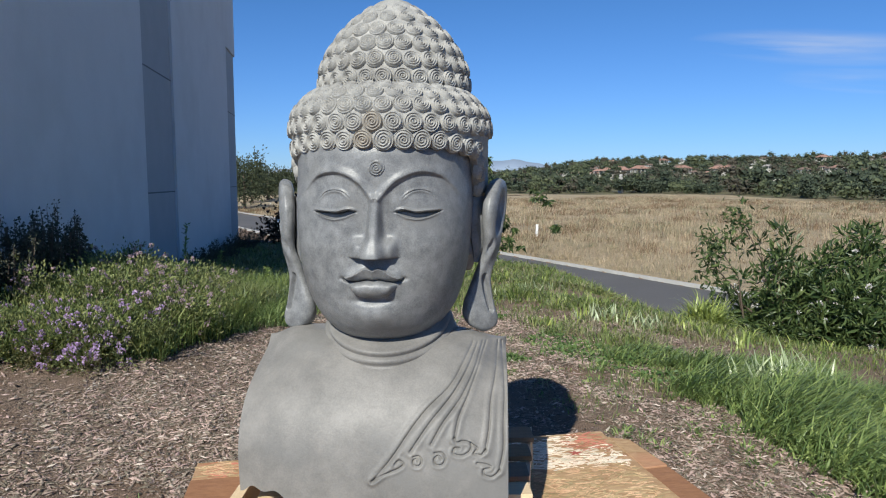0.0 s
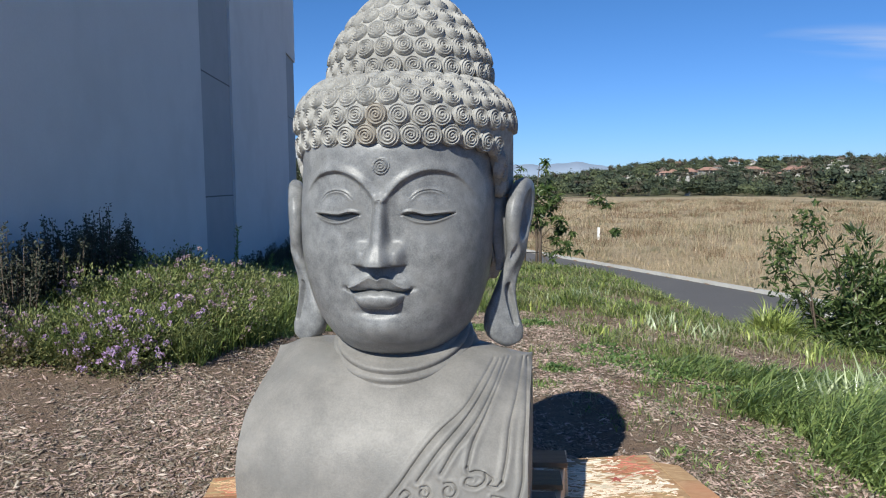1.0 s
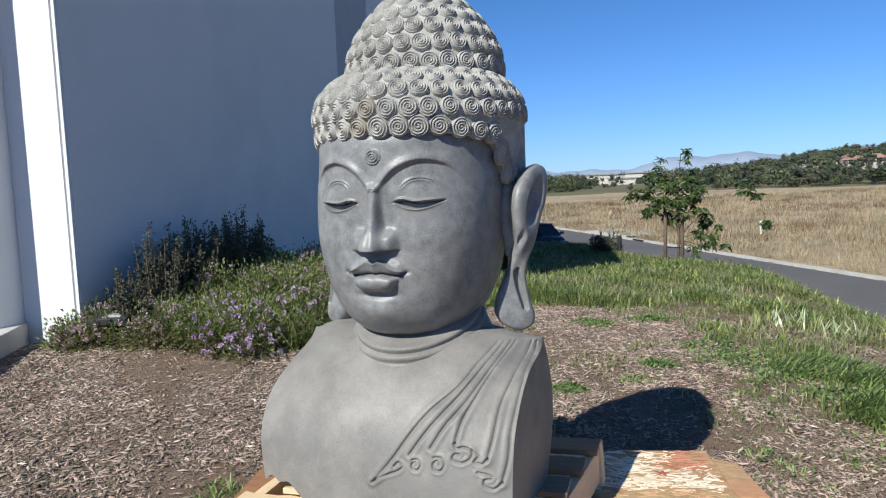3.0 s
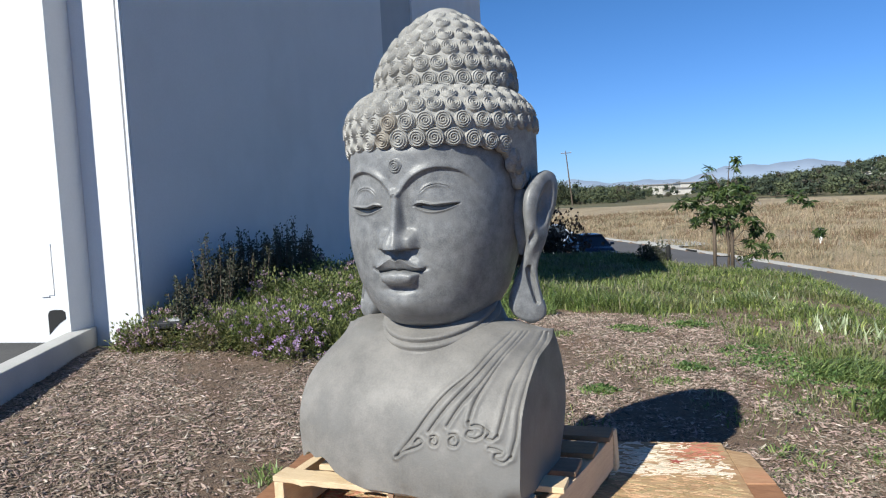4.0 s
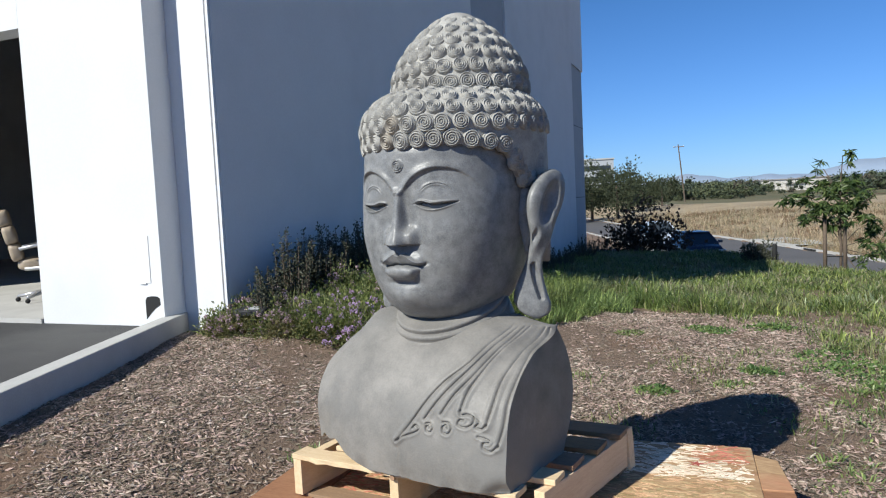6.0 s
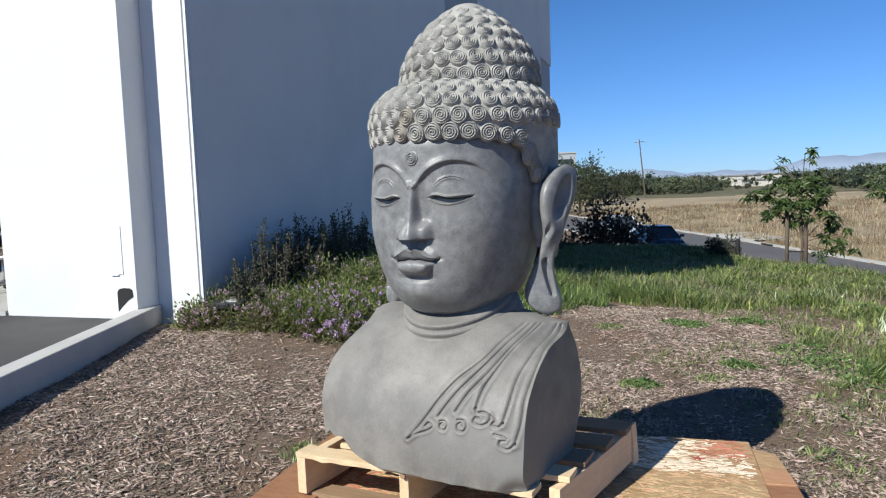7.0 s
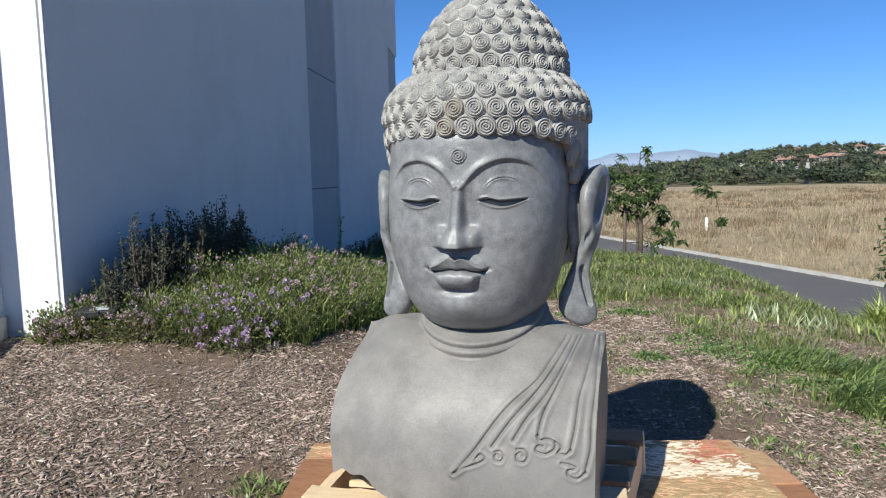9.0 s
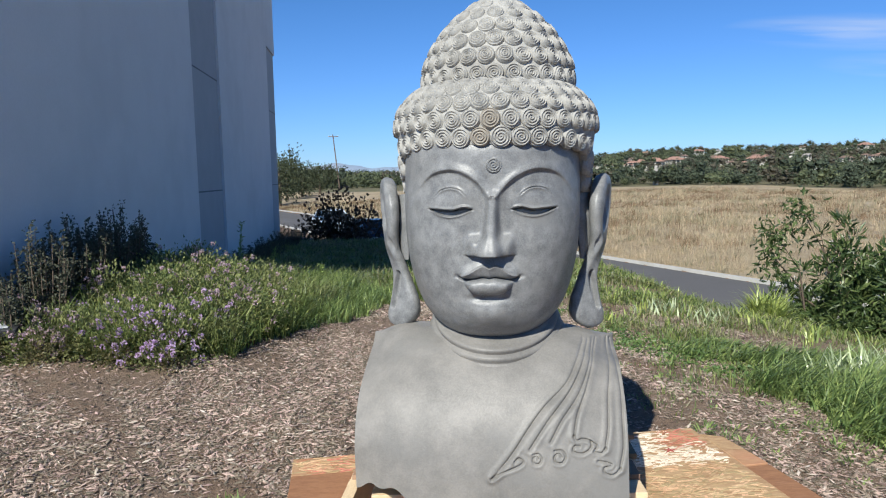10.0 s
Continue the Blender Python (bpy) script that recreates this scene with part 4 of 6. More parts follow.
# loose strands pressed into the sheet's face
def strands():
    rng = np.random.default_rng(17)
    m = 5600
    c, s_ = math.cos(radians(11.2)), math.sin(radians(11.2))
    a, b = rng.uniform(0.02, 1.80, m), rng.uniform(0.01, 1.10, m)
    X, Y = -1.045 + a * c + b * s_, 2.845 + a * s_ - b * c
    t = radians(11.2) + rng.normal(0, 0.38, m)
    L, W = rng.uniform(0.018, 0.075, m), rng.uniform(0.004, 0.013, m)
    P = np.stack((X, Y, np.full(m, 0.3002)), 1)
    d, w = np.stack((np.cos(t), np.sin(t), 0 * t), 1) * L[:, None] * 0.5, np.stack((-np.sin(t), np.cos(t), 0 * t), 1) * W[:, None] * 0.5
    up = np.array((0, 0, 0.0012)) * rng.uniform(0.4, 1.4, (m, 1))
    V = np.stack((P - d - w, P + d - w * 0.8, P + d + w, P - d + w * 0.7, P - d * 0.9 - w * 0.8 + up, P + d * 0.9 - w * 0.7 + up, P + d * 0.92 + w * 0.8 + up, P - d * 0.92 + w * 0.6 + up), 1).reshape(-1, 3)
    i = np.arange(m)[:, None] * 8
    F = np.concatenate([i + np.array([q]) for q in ([4, 5, 6, 7], [0, 1, 5, 4], [1, 2, 6, 5], [2, 3, 7, 6], [3, 0, 4, 7])])
    me = bpy.data.meshes.new("strands")
    me.from_pydata(V.tolist(), [], F.tolist())
    me.materials.append(material("wood_strand", (0.62, 0.45, 0.255), (0.36, 0.215, 0.105), 8, 0.75, 0.2, 60, per=0.36, island=True, depth=0.003))
    me.materials.append(material("red_strand", (0.52, 0.22, 0.13), (0.38, 0.15, 0.085), 8, 0.75, 0.2, 60, per=0.35, island=True, depth=0.003))
    me.materials.append(material("bleached_strand", (0.84, 0.74, 0.60), (0.66, 0.51, 0.35), 8, 0.75, 0.2, 60, per=0.28, island=True, depth=0.003))
    # whitish paint worn over the back strip, a red stain at its corner
    u = rng.normal(0, 0.03, m)
    red = ((a + u > 1.66 - 0.25 * b) & (b + u < 0.20)) | ((a < 0.45) & (rng.uniform(size=m) < 0.35))
    pale = ~red & (a > 0.9) & (b + 0.5 * u < 0.375)
    me.polygons.foreach_set("material_index", np.tile(np.where(red, 1, np.where(pale, 2, 0)), 5).astype(np.int32))
    ob = new("wood_strands", me)
    return tagged(ob, "pale wood strands pressed into the sheet", "board", kind="stuff")


strands()
# star-shaped red mark daubed on the pale strip
bm = bmesh.new()
hub = bm.verts.new((0, 0, 0.0007))
rim = [bm.verts.new((r * math.cos(a), r * math.sin(a), 0)) for a, r in ((radians(36 * k + 15), (0.036, 0.012)[k % 2] * (1 + 0.25 * math.sin(k * 2.3))) for k in range(10))]
for k in range(10):
    bm.faces.new((hub, rim[k], rim[(k + 1) % 10]))
star = part("star_mark", bm, plain("red_daub", (0.42, 0.10, 0.07), 0.8), main_sheet, "red star-shaped mark")
star.location = Vector((0.582, 2.93, 0.3020)) - main_sheet.location
# knot and split in the front board
knot = part("knot", tube([(-0.25, 1.996, 0.4603), (-0.25, 1.9885, 0.4606)], [0.012, 0.010], 12), DARKWOOD, pallet, "brown knot in the front board")
# flood lamp lying in the flower bed
lamp = empty("flood_lamp", pose(-3.58, 4.62, 0.47, 6, 0, 20), label="black flood lamp standing in the flower bed", category="lamp")
part("housing", box(-0.15, -0.10, 0.0, 0.15, 0.10, 0.055, 0.012), plain("lamp_grey", (0.035, 0.035, 0.037), 0.55), lamp)
# thin pale plate on the housing's top
part("lens", box(-0.02, -0.075, 0.0555, 0.09, 0.03, 0.060, 0.002), plain("lamp_plate", (0.62, 0.63, 0.64), 0.3), lamp, "small pale plate on the housing")
part("bracket", box(-0.02, -0.02, -0.24, 0.02, 0.02, 0.0), plain("lamp_bracket", (0.10, 0.10, 0.10), 0.5), lamp)

# ---- plants: shared builders ----
def fast_mesh(name, verts, faces, mat_, smooth=False):
    """verts n x 3 and faces m x 3 or m x 4, as arrays."""
    me = bpy.data.meshes.new(name)
    verts, faces = np.asarray(verts, np.float32), np.asarray(faces, np.int32)
    m, k = faces.shape
    me.vertices.add(len(verts))
    me.vertices.foreach_set("co", verts.ravel())
    me.loops.add(m * k)
    me.loops.foreach_set("vertex_index", faces.ravel())
    me.polygons.add(m)
    me.polygons.foreach_set("loop_start", np.arange(0, m * k, k, dtype=np.int32))
    me.polygons.foreach_set("use_smooth", np.full(m, smooth))
    me.materials.append(mat_)
    me.update(calc_edges=True)
    me.validate()
    return me


def unit(v):
    return v / (np.linalg.norm(v, axis=1, keepdims=True) + 1e-9)


def leaf_arrays(P, D, length, width, rng, fold=0.35):
    """Folded pointed leaves: each of five corners, two quads' worth of triangles."""
    n = len(P)
    D = unit(D)
    R = unit(rng.normal(size=(n, 3)))
    S = unit(np.cross(D, R))
    U = np.cross(S, D)
    L, Wd = np.asarray(length).reshape(-1, 1), np.asarray(width).reshape(-1, 1)
    a = P
    b = P + D * L * 0.45 + S * Wd * 0.5 + U * Wd * fold
    c = P + D * L - U * L * 0.12
    d = P + D * L * 0.45 - S * Wd * 0.5 + U * Wd * fold
    e = P + D * L * 0.5
    V = np.stack((a, b, c, d, e), 1).reshape(-1, 3)
    i = np.arange(n)[:, None] * 5
    F = np.concatenate((i + np.array([[0, 4, 1]]), i + np.array([[1, 4, 2]]), i + np.array([[0, 3, 4]]), i + np.array([[4, 3, 2]])))
    return V, F


def blade_arrays(P, height, width, lean, rng, droop=1.0, az=None):
    """Curved, tapering grass blades."""
    n = len(P)
    az = rng.uniform(0, 2 * np.pi, n) if az is None else az
    d = np.stack((np.cos(az), np.sin(az), np.zeros(n)), 1)
    face = az + np.pi / 2 + rng.normal(0, 0.5, n)
    s = np.stack((np.cos(face), np.sin(face), np.zeros(n)), 1)
    H, Wd, Ln = np.asarray(height).reshape(-1, 1), np.asarray(width).reshape(-1, 1), np.asarray(lean).reshape(-1, 1)
    up = np.array([[0, 0, 1.0]])
    m = P + up * H * 0.55 + d * H * Ln * 0.35
    t = P + up * H * (1 - 0.35 * np.clip(Ln, 0, 1.5) * droop) + d * H * Ln
    V = np.stack((P - s * Wd * 0.5, P + s * Wd * 0.5, m + s * Wd * 0.45, m - s * Wd * 0.45, t), 1).reshape(-1, 3)
    i = np.arange(n)[:, None] * 5
    F = np.concatenate((i + np.array([[0, 1, 2]]), i + np.array([[0, 2, 3]]), i + np.array([[3, 2, 4]])))
    return V, F


def arc_blades(P, length, width, az, arch, rng):
    """Long blades that rise and arch over, in four stretches."""
    n = len(P)
    d = np.stack((np.cos(az), np.sin(az), np.zeros(n)), 1)
    face = az + np.pi / 2 + rng.normal(0, 0.35, n)
    s = np.stack((np.cos(face), np.sin(face), np.zeros(n)), 1)
    L, Wd, A0 = length.reshape(-1, 1), width.reshape(-1, 1), rng.uniform(0.1, 0.5, (n, 1))
    C, rows = P.copy(), []
    for k in range(4):
        w = Wd * (0.5, 0.48, 0.36, 0.2)[k]
        rows += [C - s * w, C + s * w]
        a = A0 + arch.reshape(-1, 1) * (k + 0.5) / 4
        C = C + (d * np.sin(a) + np.array([[0, 0, 1.0]]) * np.cos(a)) * L / 4
    V = np.stack(rows + [C], 1).reshape(-1, 3)
    i = np.arange(n)[:, None] * 9
    F = np.concatenate([i + np.array([q]) for k in range(3) for q in ([2 * k, 2 * k + 1, 2 * k + 3], [2 * k, 2 * k + 3, 2 * k + 2])] + [i + np.array([[6, 7, 8]])])
    return V, F


def on_ground(x, y, dz=0.0):
    return np.stack((x, y, height(x, y) + dz), 1)


def patchy(x, y, s, seed):
    return 0.5 + 0.5 * soft_noise(x, y, s, seed)


def leaf_mat(name, c1, c2, rough=0.5, per=0.35, trans=0.25, c3=None, big=0.8):
    return material(name, c1, c2, 3, rough, 0.0, 40, c3, big, per=per, island=True, trans=trans, spec=0.35)


GRASS = leaf_mat("lawn_grass", (0.118, 0.180, 0.046), (0.225, 0.275, 0.088), 0.45, 0.55, 0.3, (0.31, 0.285, 0.155), 0.9)
LUSH = leaf_mat("long_grass", (0.165, 0.245, 0.07), (0.31, 0.395, 0.15), 0.35, 0.45, 0.4)
STRAW = leaf_mat("dry_straw", (0.58, 0.48, 0.325), (0.38, 0.30, 0.19), 0.8, 0.35, 0.25, (0.27, 0.20, 0.125), 0.5)
BROWNWEED = leaf_mat("brown_weed", (0.27, 0.185, 0.112), (0.18, 0.125, 0.075), 0.85, 0.35, 0.2)
GREYSTRAW = leaf_mat("grey_straw", (0.36, 0.33, 0.21), (0.25, 0.23, 0.14), 0.8, 0.35, 0.25)
LILY = leaf_mat("pale_blades", (0.55, 0.60, 0.40), (0.35, 0.43, 0.20), 0.3, 0.3)
COVER = [(1.20, 5.70, 0.34), (1.45, 5.35, 0.26), (1.00, 6.10, 0.28), (1.62, 4.95, 0.22), (0.45, 7.25, 0.25), (-0.05, 7.05, 0.24), (0.56, 5.42, 0.14), (-0.02, 4.80, 0.12)]
COVERLEAF = leaf_mat("cover_leaf", (0.095, 0.17, 0.05), (0.18, 0.27, 0.09), 0.5, 0.4, 0.3)
YELLOWBLADE = leaf_mat("yellow_blades", (0.42, 0.46, 0.14), (0.25, 0.34, 0.09), 0.35, 0.35)
LANTANA = leaf_mat("flower_bed_leaf", (0.150, 0.200, 0.066), (0.29, 0.315, 0.125), 0.55, 0.55, 0.38, (0.26, 0.215, 0.125), 1.6)
PETAL = leaf_mat("purple_petal", (0.50, 0.33, 0.54), (0.66, 0.50, 0.68), 0.7, 0.25, 0.3)
PALEPETAL = leaf_mat("faded_petal", (0.54, 0.40, 0.46), (0.40, 0.29, 0.29), 0.7, 0.25, 0.2)
DARKLEAF = leaf_mat("dark_shrub_leaf", (0.065, 0.075, 0.050), (0.110, 0.112, 0.075), 0.6, 0.4)
BUSHLEAF = leaf_mat("glossy_bush_leaf", (0.052, 0.090, 0.030), (0.12, 0.168, 0.060), 0.35, 0.6, 0.3)
TREELEAF = leaf_mat("young_tree_leaf", (0.042, 0.078, 0.022), (0.105, 0.15, 0.05), 0.4, 0.5)
PLUMLEAF = leaf_mat("purple_shrub_leaf", (0.055, 0.035, 0.030), (0.085, 0.065, 0.040), 0.5, 0.4)
BARK = material("bark", (0.16, 0.12, 0.09), (0.10, 0.075, 0.055), 12, 0.9, 0.5, 60)
WHITEPETAL = leaf_mat("white_petal", (0.75, 0.72, 0.68), (0.6, 0.56, 0.55), 0.7, 0.1)


# ---- grass ----
def lawn_density(x, y):
    """How thick the grass stands: a lawn with an uneven edge, thinning into the mulch."""
    edge = 2.45 - 0.355 * (y - 2.0) + 0.16 * soft_noise(x, y, 2.1, 3.0)           # runs from the near side to the back
    a = smooth01(x - edge, -0.15, 0.45)
    back = smooth01(y - (7.75 + 0.30 * soft_noise(x, y, 1.4, 5.0) - 0.10 * x), -0.2, 0.5)
    thin = 0.34 * smooth01(patchy(x, y, 2.6, 1.3), 0.45, 0.85) * smooth01(x, -0.9, 0.4) * smooth01(y, 3.4, 4.2)
    bare = 0.94 * smooth01(patchy(x, y, 1.5, 7.7) + 0.25 * soft_noise(x, y, 5.0, 2.2), 0.36, 0.72) * (1 - smooth01(y, 10, 14))
    bare = np.maximum(bare, 0.75 * smooth01(x, 2.4, 2.9) * (1 - smooth01(y - 0.4 * x, 4.6, 6.0)))
    return np.clip(np.maximum(np.maximum(a, back) * (1 - bare), thin), 0, 1)


def bed_zone(x, y):
    """1 inside the planted bed against the long wall."""
    w = (x - WALL_A[0]) * WALL_N[0] + (y - WALL_A[1]) * WALL_N[1]
    front = 4.72 + 0.35 * smooth01(x, -2.8, -1.9) + 0.12 * soft_noise(x, y, 2.4, 0.9)
    right = -1.95 + 0.16 * (y - 5.5) + 0.15 * soft_noise(x, y, 2.0, 4.0)
    return (w > 0.05) & (y > front) & (x < right) & (y < 9.2)


def build_grass():
    rng = np.random.default_rng(3)
    m = 74000
    tx, ty = rng.uniform(-8.0, 9.5, m), rng.uniform(2.2, 23.0, m)
    s = (tx - KERB_A[0]) * ROAD_N[0] + (ty - KERB_A[1]) * ROAD_N[1]
    w = (tx - WALL_A[0]) * WALL_N[0] + (ty - WALL_A[1]) * WALL_N[1]
    reach = np.hypot(tx - 0.4, ty)
    keep = (rng.uniform(size=m) < lawn_density(tx, ty) * np.clip(9.0 / reach, 0.3, 1) ** 0.7) & (s < -ROAD_W - 0.4) & (w > 0.1) & ~bed_zone(tx, ty) & (np.abs(np.arctan2(tx - 0.5, ty)) < 0.72)
    tx, ty = tx[keep], ty[keep]
    vigour = rng.uniform(0.35, 1.25, len(tx)) * (0.55 + 0.9 * patchy(tx, ty, 3.1, 2.2))
    k = np.repeat(np.arange(len(tx)), 15)
    n = len(k)
    spread = 0.035 + 0.035 * vigour[k]
    ox, oy = rng.normal(0, 1, n) * spread, rng.normal(0, 1, n) * spread
    x, y = tx[k] + ox, ty[k] + oy
    far_ = np.clip(np.hypot(x, y) / 7, 1, 1.5)
    h = rng.uniform(0.04, 0.125, n) * vigour[k] * (0.7 + 0.3 * lawn_density(x, y)) * far_ * (1 + 0.9 * smooth01(y, 7.6, 8.4) * (1 - smooth01(y, 9.5, 11)) * (1 - smooth01(x, -0.6, 0.8)))
    V, F = blade_arrays(on_ground(x, y, -0.005), h, rng.uniform(0.004, 0.0085, n) * np.clip(np.hypot(x, y) / 5.5, 1, 2.4), rng.uniform(0.2, 1.3, n), rng, az=np.arctan2(oy, ox) + rng.normal(0, 0.7, n))
    dry = (rng.uniform(size=len(tx)) < 0.07 + 0.38 * smooth01(patchy(tx, ty, 0.9, 9.1), 0.6, 0.9))[k] | (rng.uniform(size=n) < 0.06)
    for name, pick, mat_, label in (("lawn", ~dry, GRASS, "short uneven green grass on the pad"), ("dry_grass", dry, GREYSTRAW, "thin straw-coloured grass among the lawn")):
        idx = np.where(pick)[0]
        vv = V.reshape(-1, 5, 3)[idx].reshape(-1, 3)
        i = np.arange(len(idx))[:, None] * 5
        ff = np.concatenate((i + np.array([[0, 1, 2]]), i + np.array([[0, 2, 3]]), i + np.array([[3, 2, 4]])))
        tagged(new(name, fast_mesh(name, vv, ff, mat_)), label, "grass", kind="stuff")


def grass_clump(name, label, category, cx_, cy_, rx, ry, n, h0, h1, wd, mat_, seed, lean=(0.3, 1.2), flow=0.0, wild=9.0):
    rng = np.random.default_rng(seed)
    a, r = rng.uniform(0, 2 * np.pi, n), np.sqrt(rng.uniform(0, 1, n))
    x, y = cx_ + rx * r * np.cos(a), cy_ + ry * r * np.sin(a)
    k = rng.uniform(h0, h1, n) * (1 - 0.35 * r)
    V, F = arc_blades(on_ground(x, y, -0.01), k * 1.15, rng.uniform(0.6, 1.2, n) * wd, flow + rng.normal(0, wild, n), rng.uniform(*lean, n), rng)
    base = np.array((cx_, cy_, float(height(cx_, cy_))))
    ob = new(name, fast_mesh(name, V - base, F, mat_))
    ob.location = base
    return tagged(ob, label, category)


build_grass()
for i, (x, y, h1) in enumerate(((-2.15, 8.15, 0.34), (-1.85, 8.55, 0.32), (-1.45, 8.35, 0.34), (-1.05, 8.65, 0.30), (-0.65, 8.45, 0.28), (-0.25, 8.85, 0.26), (0.15, 8.75, 0.22), (-2.05, 7.55, 0.30), (-1.65, 7.95, 0.32), (-2.45, 8.75, 0.32), (-1.98, 6.25, 0.30), (-1.75, 6.60, 0.30), (-2.10, 6.85, 0.34), (-1.62, 7.00, 0.28), (-1.88, 7.20, 0.34), (-1.55, 7.45, 0.30), (-2.20, 7.35, 0.34), (-1.30, 7.85, 0.28))):
    tagged(grass_clump("grass_clump", "tall bright grass clump standing at the lawn's front edge", "grass", x, y, 0.30, 0.24, 560, 0.12, h1 * 1.15, 0.011, LUSH, 140 + i, (0.5, 1.7)), group="tall grass along the lawn's front")
for i, (x, y, rx, ry, n, h1) in enumerate(((2.02, 3.72, 0.32, 0.36, 1300, 0.32), (2.30, 4.30, 0.36, 0.36, 1300, 0.34), (1.85, 4.55, 0.30, 0.34, 1000, 0.28), (2.18, 3.15, 0.30, 0.36, 1100, 0.32),
                                           (2.75, 3.60, 0.36, 0.40, 1100, 0.30), (2.05, 5.2, 0.36, 0.36, 900, 0.22), (1.65, 5.5, 0.34, 0.30, 700, 0.15), (2.6, 5.2, 0.4, 0.4, 800, 0.20),
                                           (2.10, 4.05, 0.30, 0.26, 900, 0.34), (2.02, 3.40, 0.24, 0.26, 700, 0.24), (2.25, 2.85, 0.26, 0.26, 800, 0.30), (2.65, 3.20, 0.34, 0.34, 1000, 0.34), (2.75, 4.30, 0.34, 0.34, 800, 0.26), (2.00, 4.15, 0.24, 0.24, 700, 0.26))):
    tagged(grass_clump("grass_clump", "long arching green grass clump on the pad", "grass", x, y, rx, ry, n, 0.16, h1 * 1.35, 0.012, LUSH, 40 + i, (0.9, 2.3), -0.5 + 0.5 * math.sin(i * 2.1), 0.9), group="long grass clumps")
for i, (x, y, n, h1) in enumerate(((2.30, 4.72, 75, 0.37), (2.56, 4.90, 75, 0.36), (1.66, 7.15, 42, 0.22), (1.97, 6.75, 36, 0.20), (1.31, 9.6, 30, 0.20), (0.62, 8.7, 34, 0.18), (-0.35, 8.9, 40, 0.18), (1.1, 9.6, 30, 0.18), (-1.9, 7.75, 70, 0.24))):
    tagged(grass_clump("strap_leaf_plant", "pale strap-leaved plant growing in the lawn", "plant", x, y, 0.26, 0.20, n, 0.15, h1, 0.020, LILY, 70 + i, (0.15, 0.9)), group="pale plants in the lawn")
tagged(grass_clump("yellow_grass", "yellow-green tufted grass beside the bush", "plant", 3.02, 7.75, 0.20, 0.20, 520, 0.34, 0.58, 0.020, YELLOWBLADE, 91, (0.5, 1.9)))
for i, (x, y, n, h1) in enumerate(((-0.05, 4.75, 260, 0.07), (0.42, 5.05, 200, 0.07), (0.55, 5.45, 260, 0.08), (-0.05, 7.05, 420, 0.08), (0.45, 7.3, 420, 0.09), (-0.7, 6.6, 260, 0.07), (1.05, 6.4, 260, 0.10), (-1.28, 2.72, 120, 0.10))):
    tagged(grass_clump("weed", "small green weed tuft in the mulch", "weed", x, y, 0.15, 0.11, n, 0.03, h1, 0.012, LUSH, 110 + i, (0.4, 1.6)), group="weeds in the mulch")


rng = np.random.default_rng(66)
t = rng.uniform(0, 1, 110)
cx_, cy_ = 1.05 + 0.80 * t + rng.normal(0, 0.30, 110), 6.2 - 3.4 * t + rng.normal(0, 0.25, 110)
k = np.repeat(np.arange(110), 22)
ox, oy = rng.normal(0, 0.035, len(k)), rng.normal(0, 0.035, len(k))
V, F = blade_arrays(on_ground(cx_[k] + ox, cy_[k] + oy), rng.uniform(0.015, 0.065, len(k)) * rng.uniform(0.3, 1.1, 110)[k], rng.uniform(0.006, 0.012, len(k)), rng.uniform(0.4, 1.6, len(k)), rng, az=np.arctan2(oy, ox))
tagged(new("edge_weeds", fast_mesh("edge_weeds", V, F, LUSH)), "small green weeds scattered along the mulch's edge", "weeds", kind="stuff")


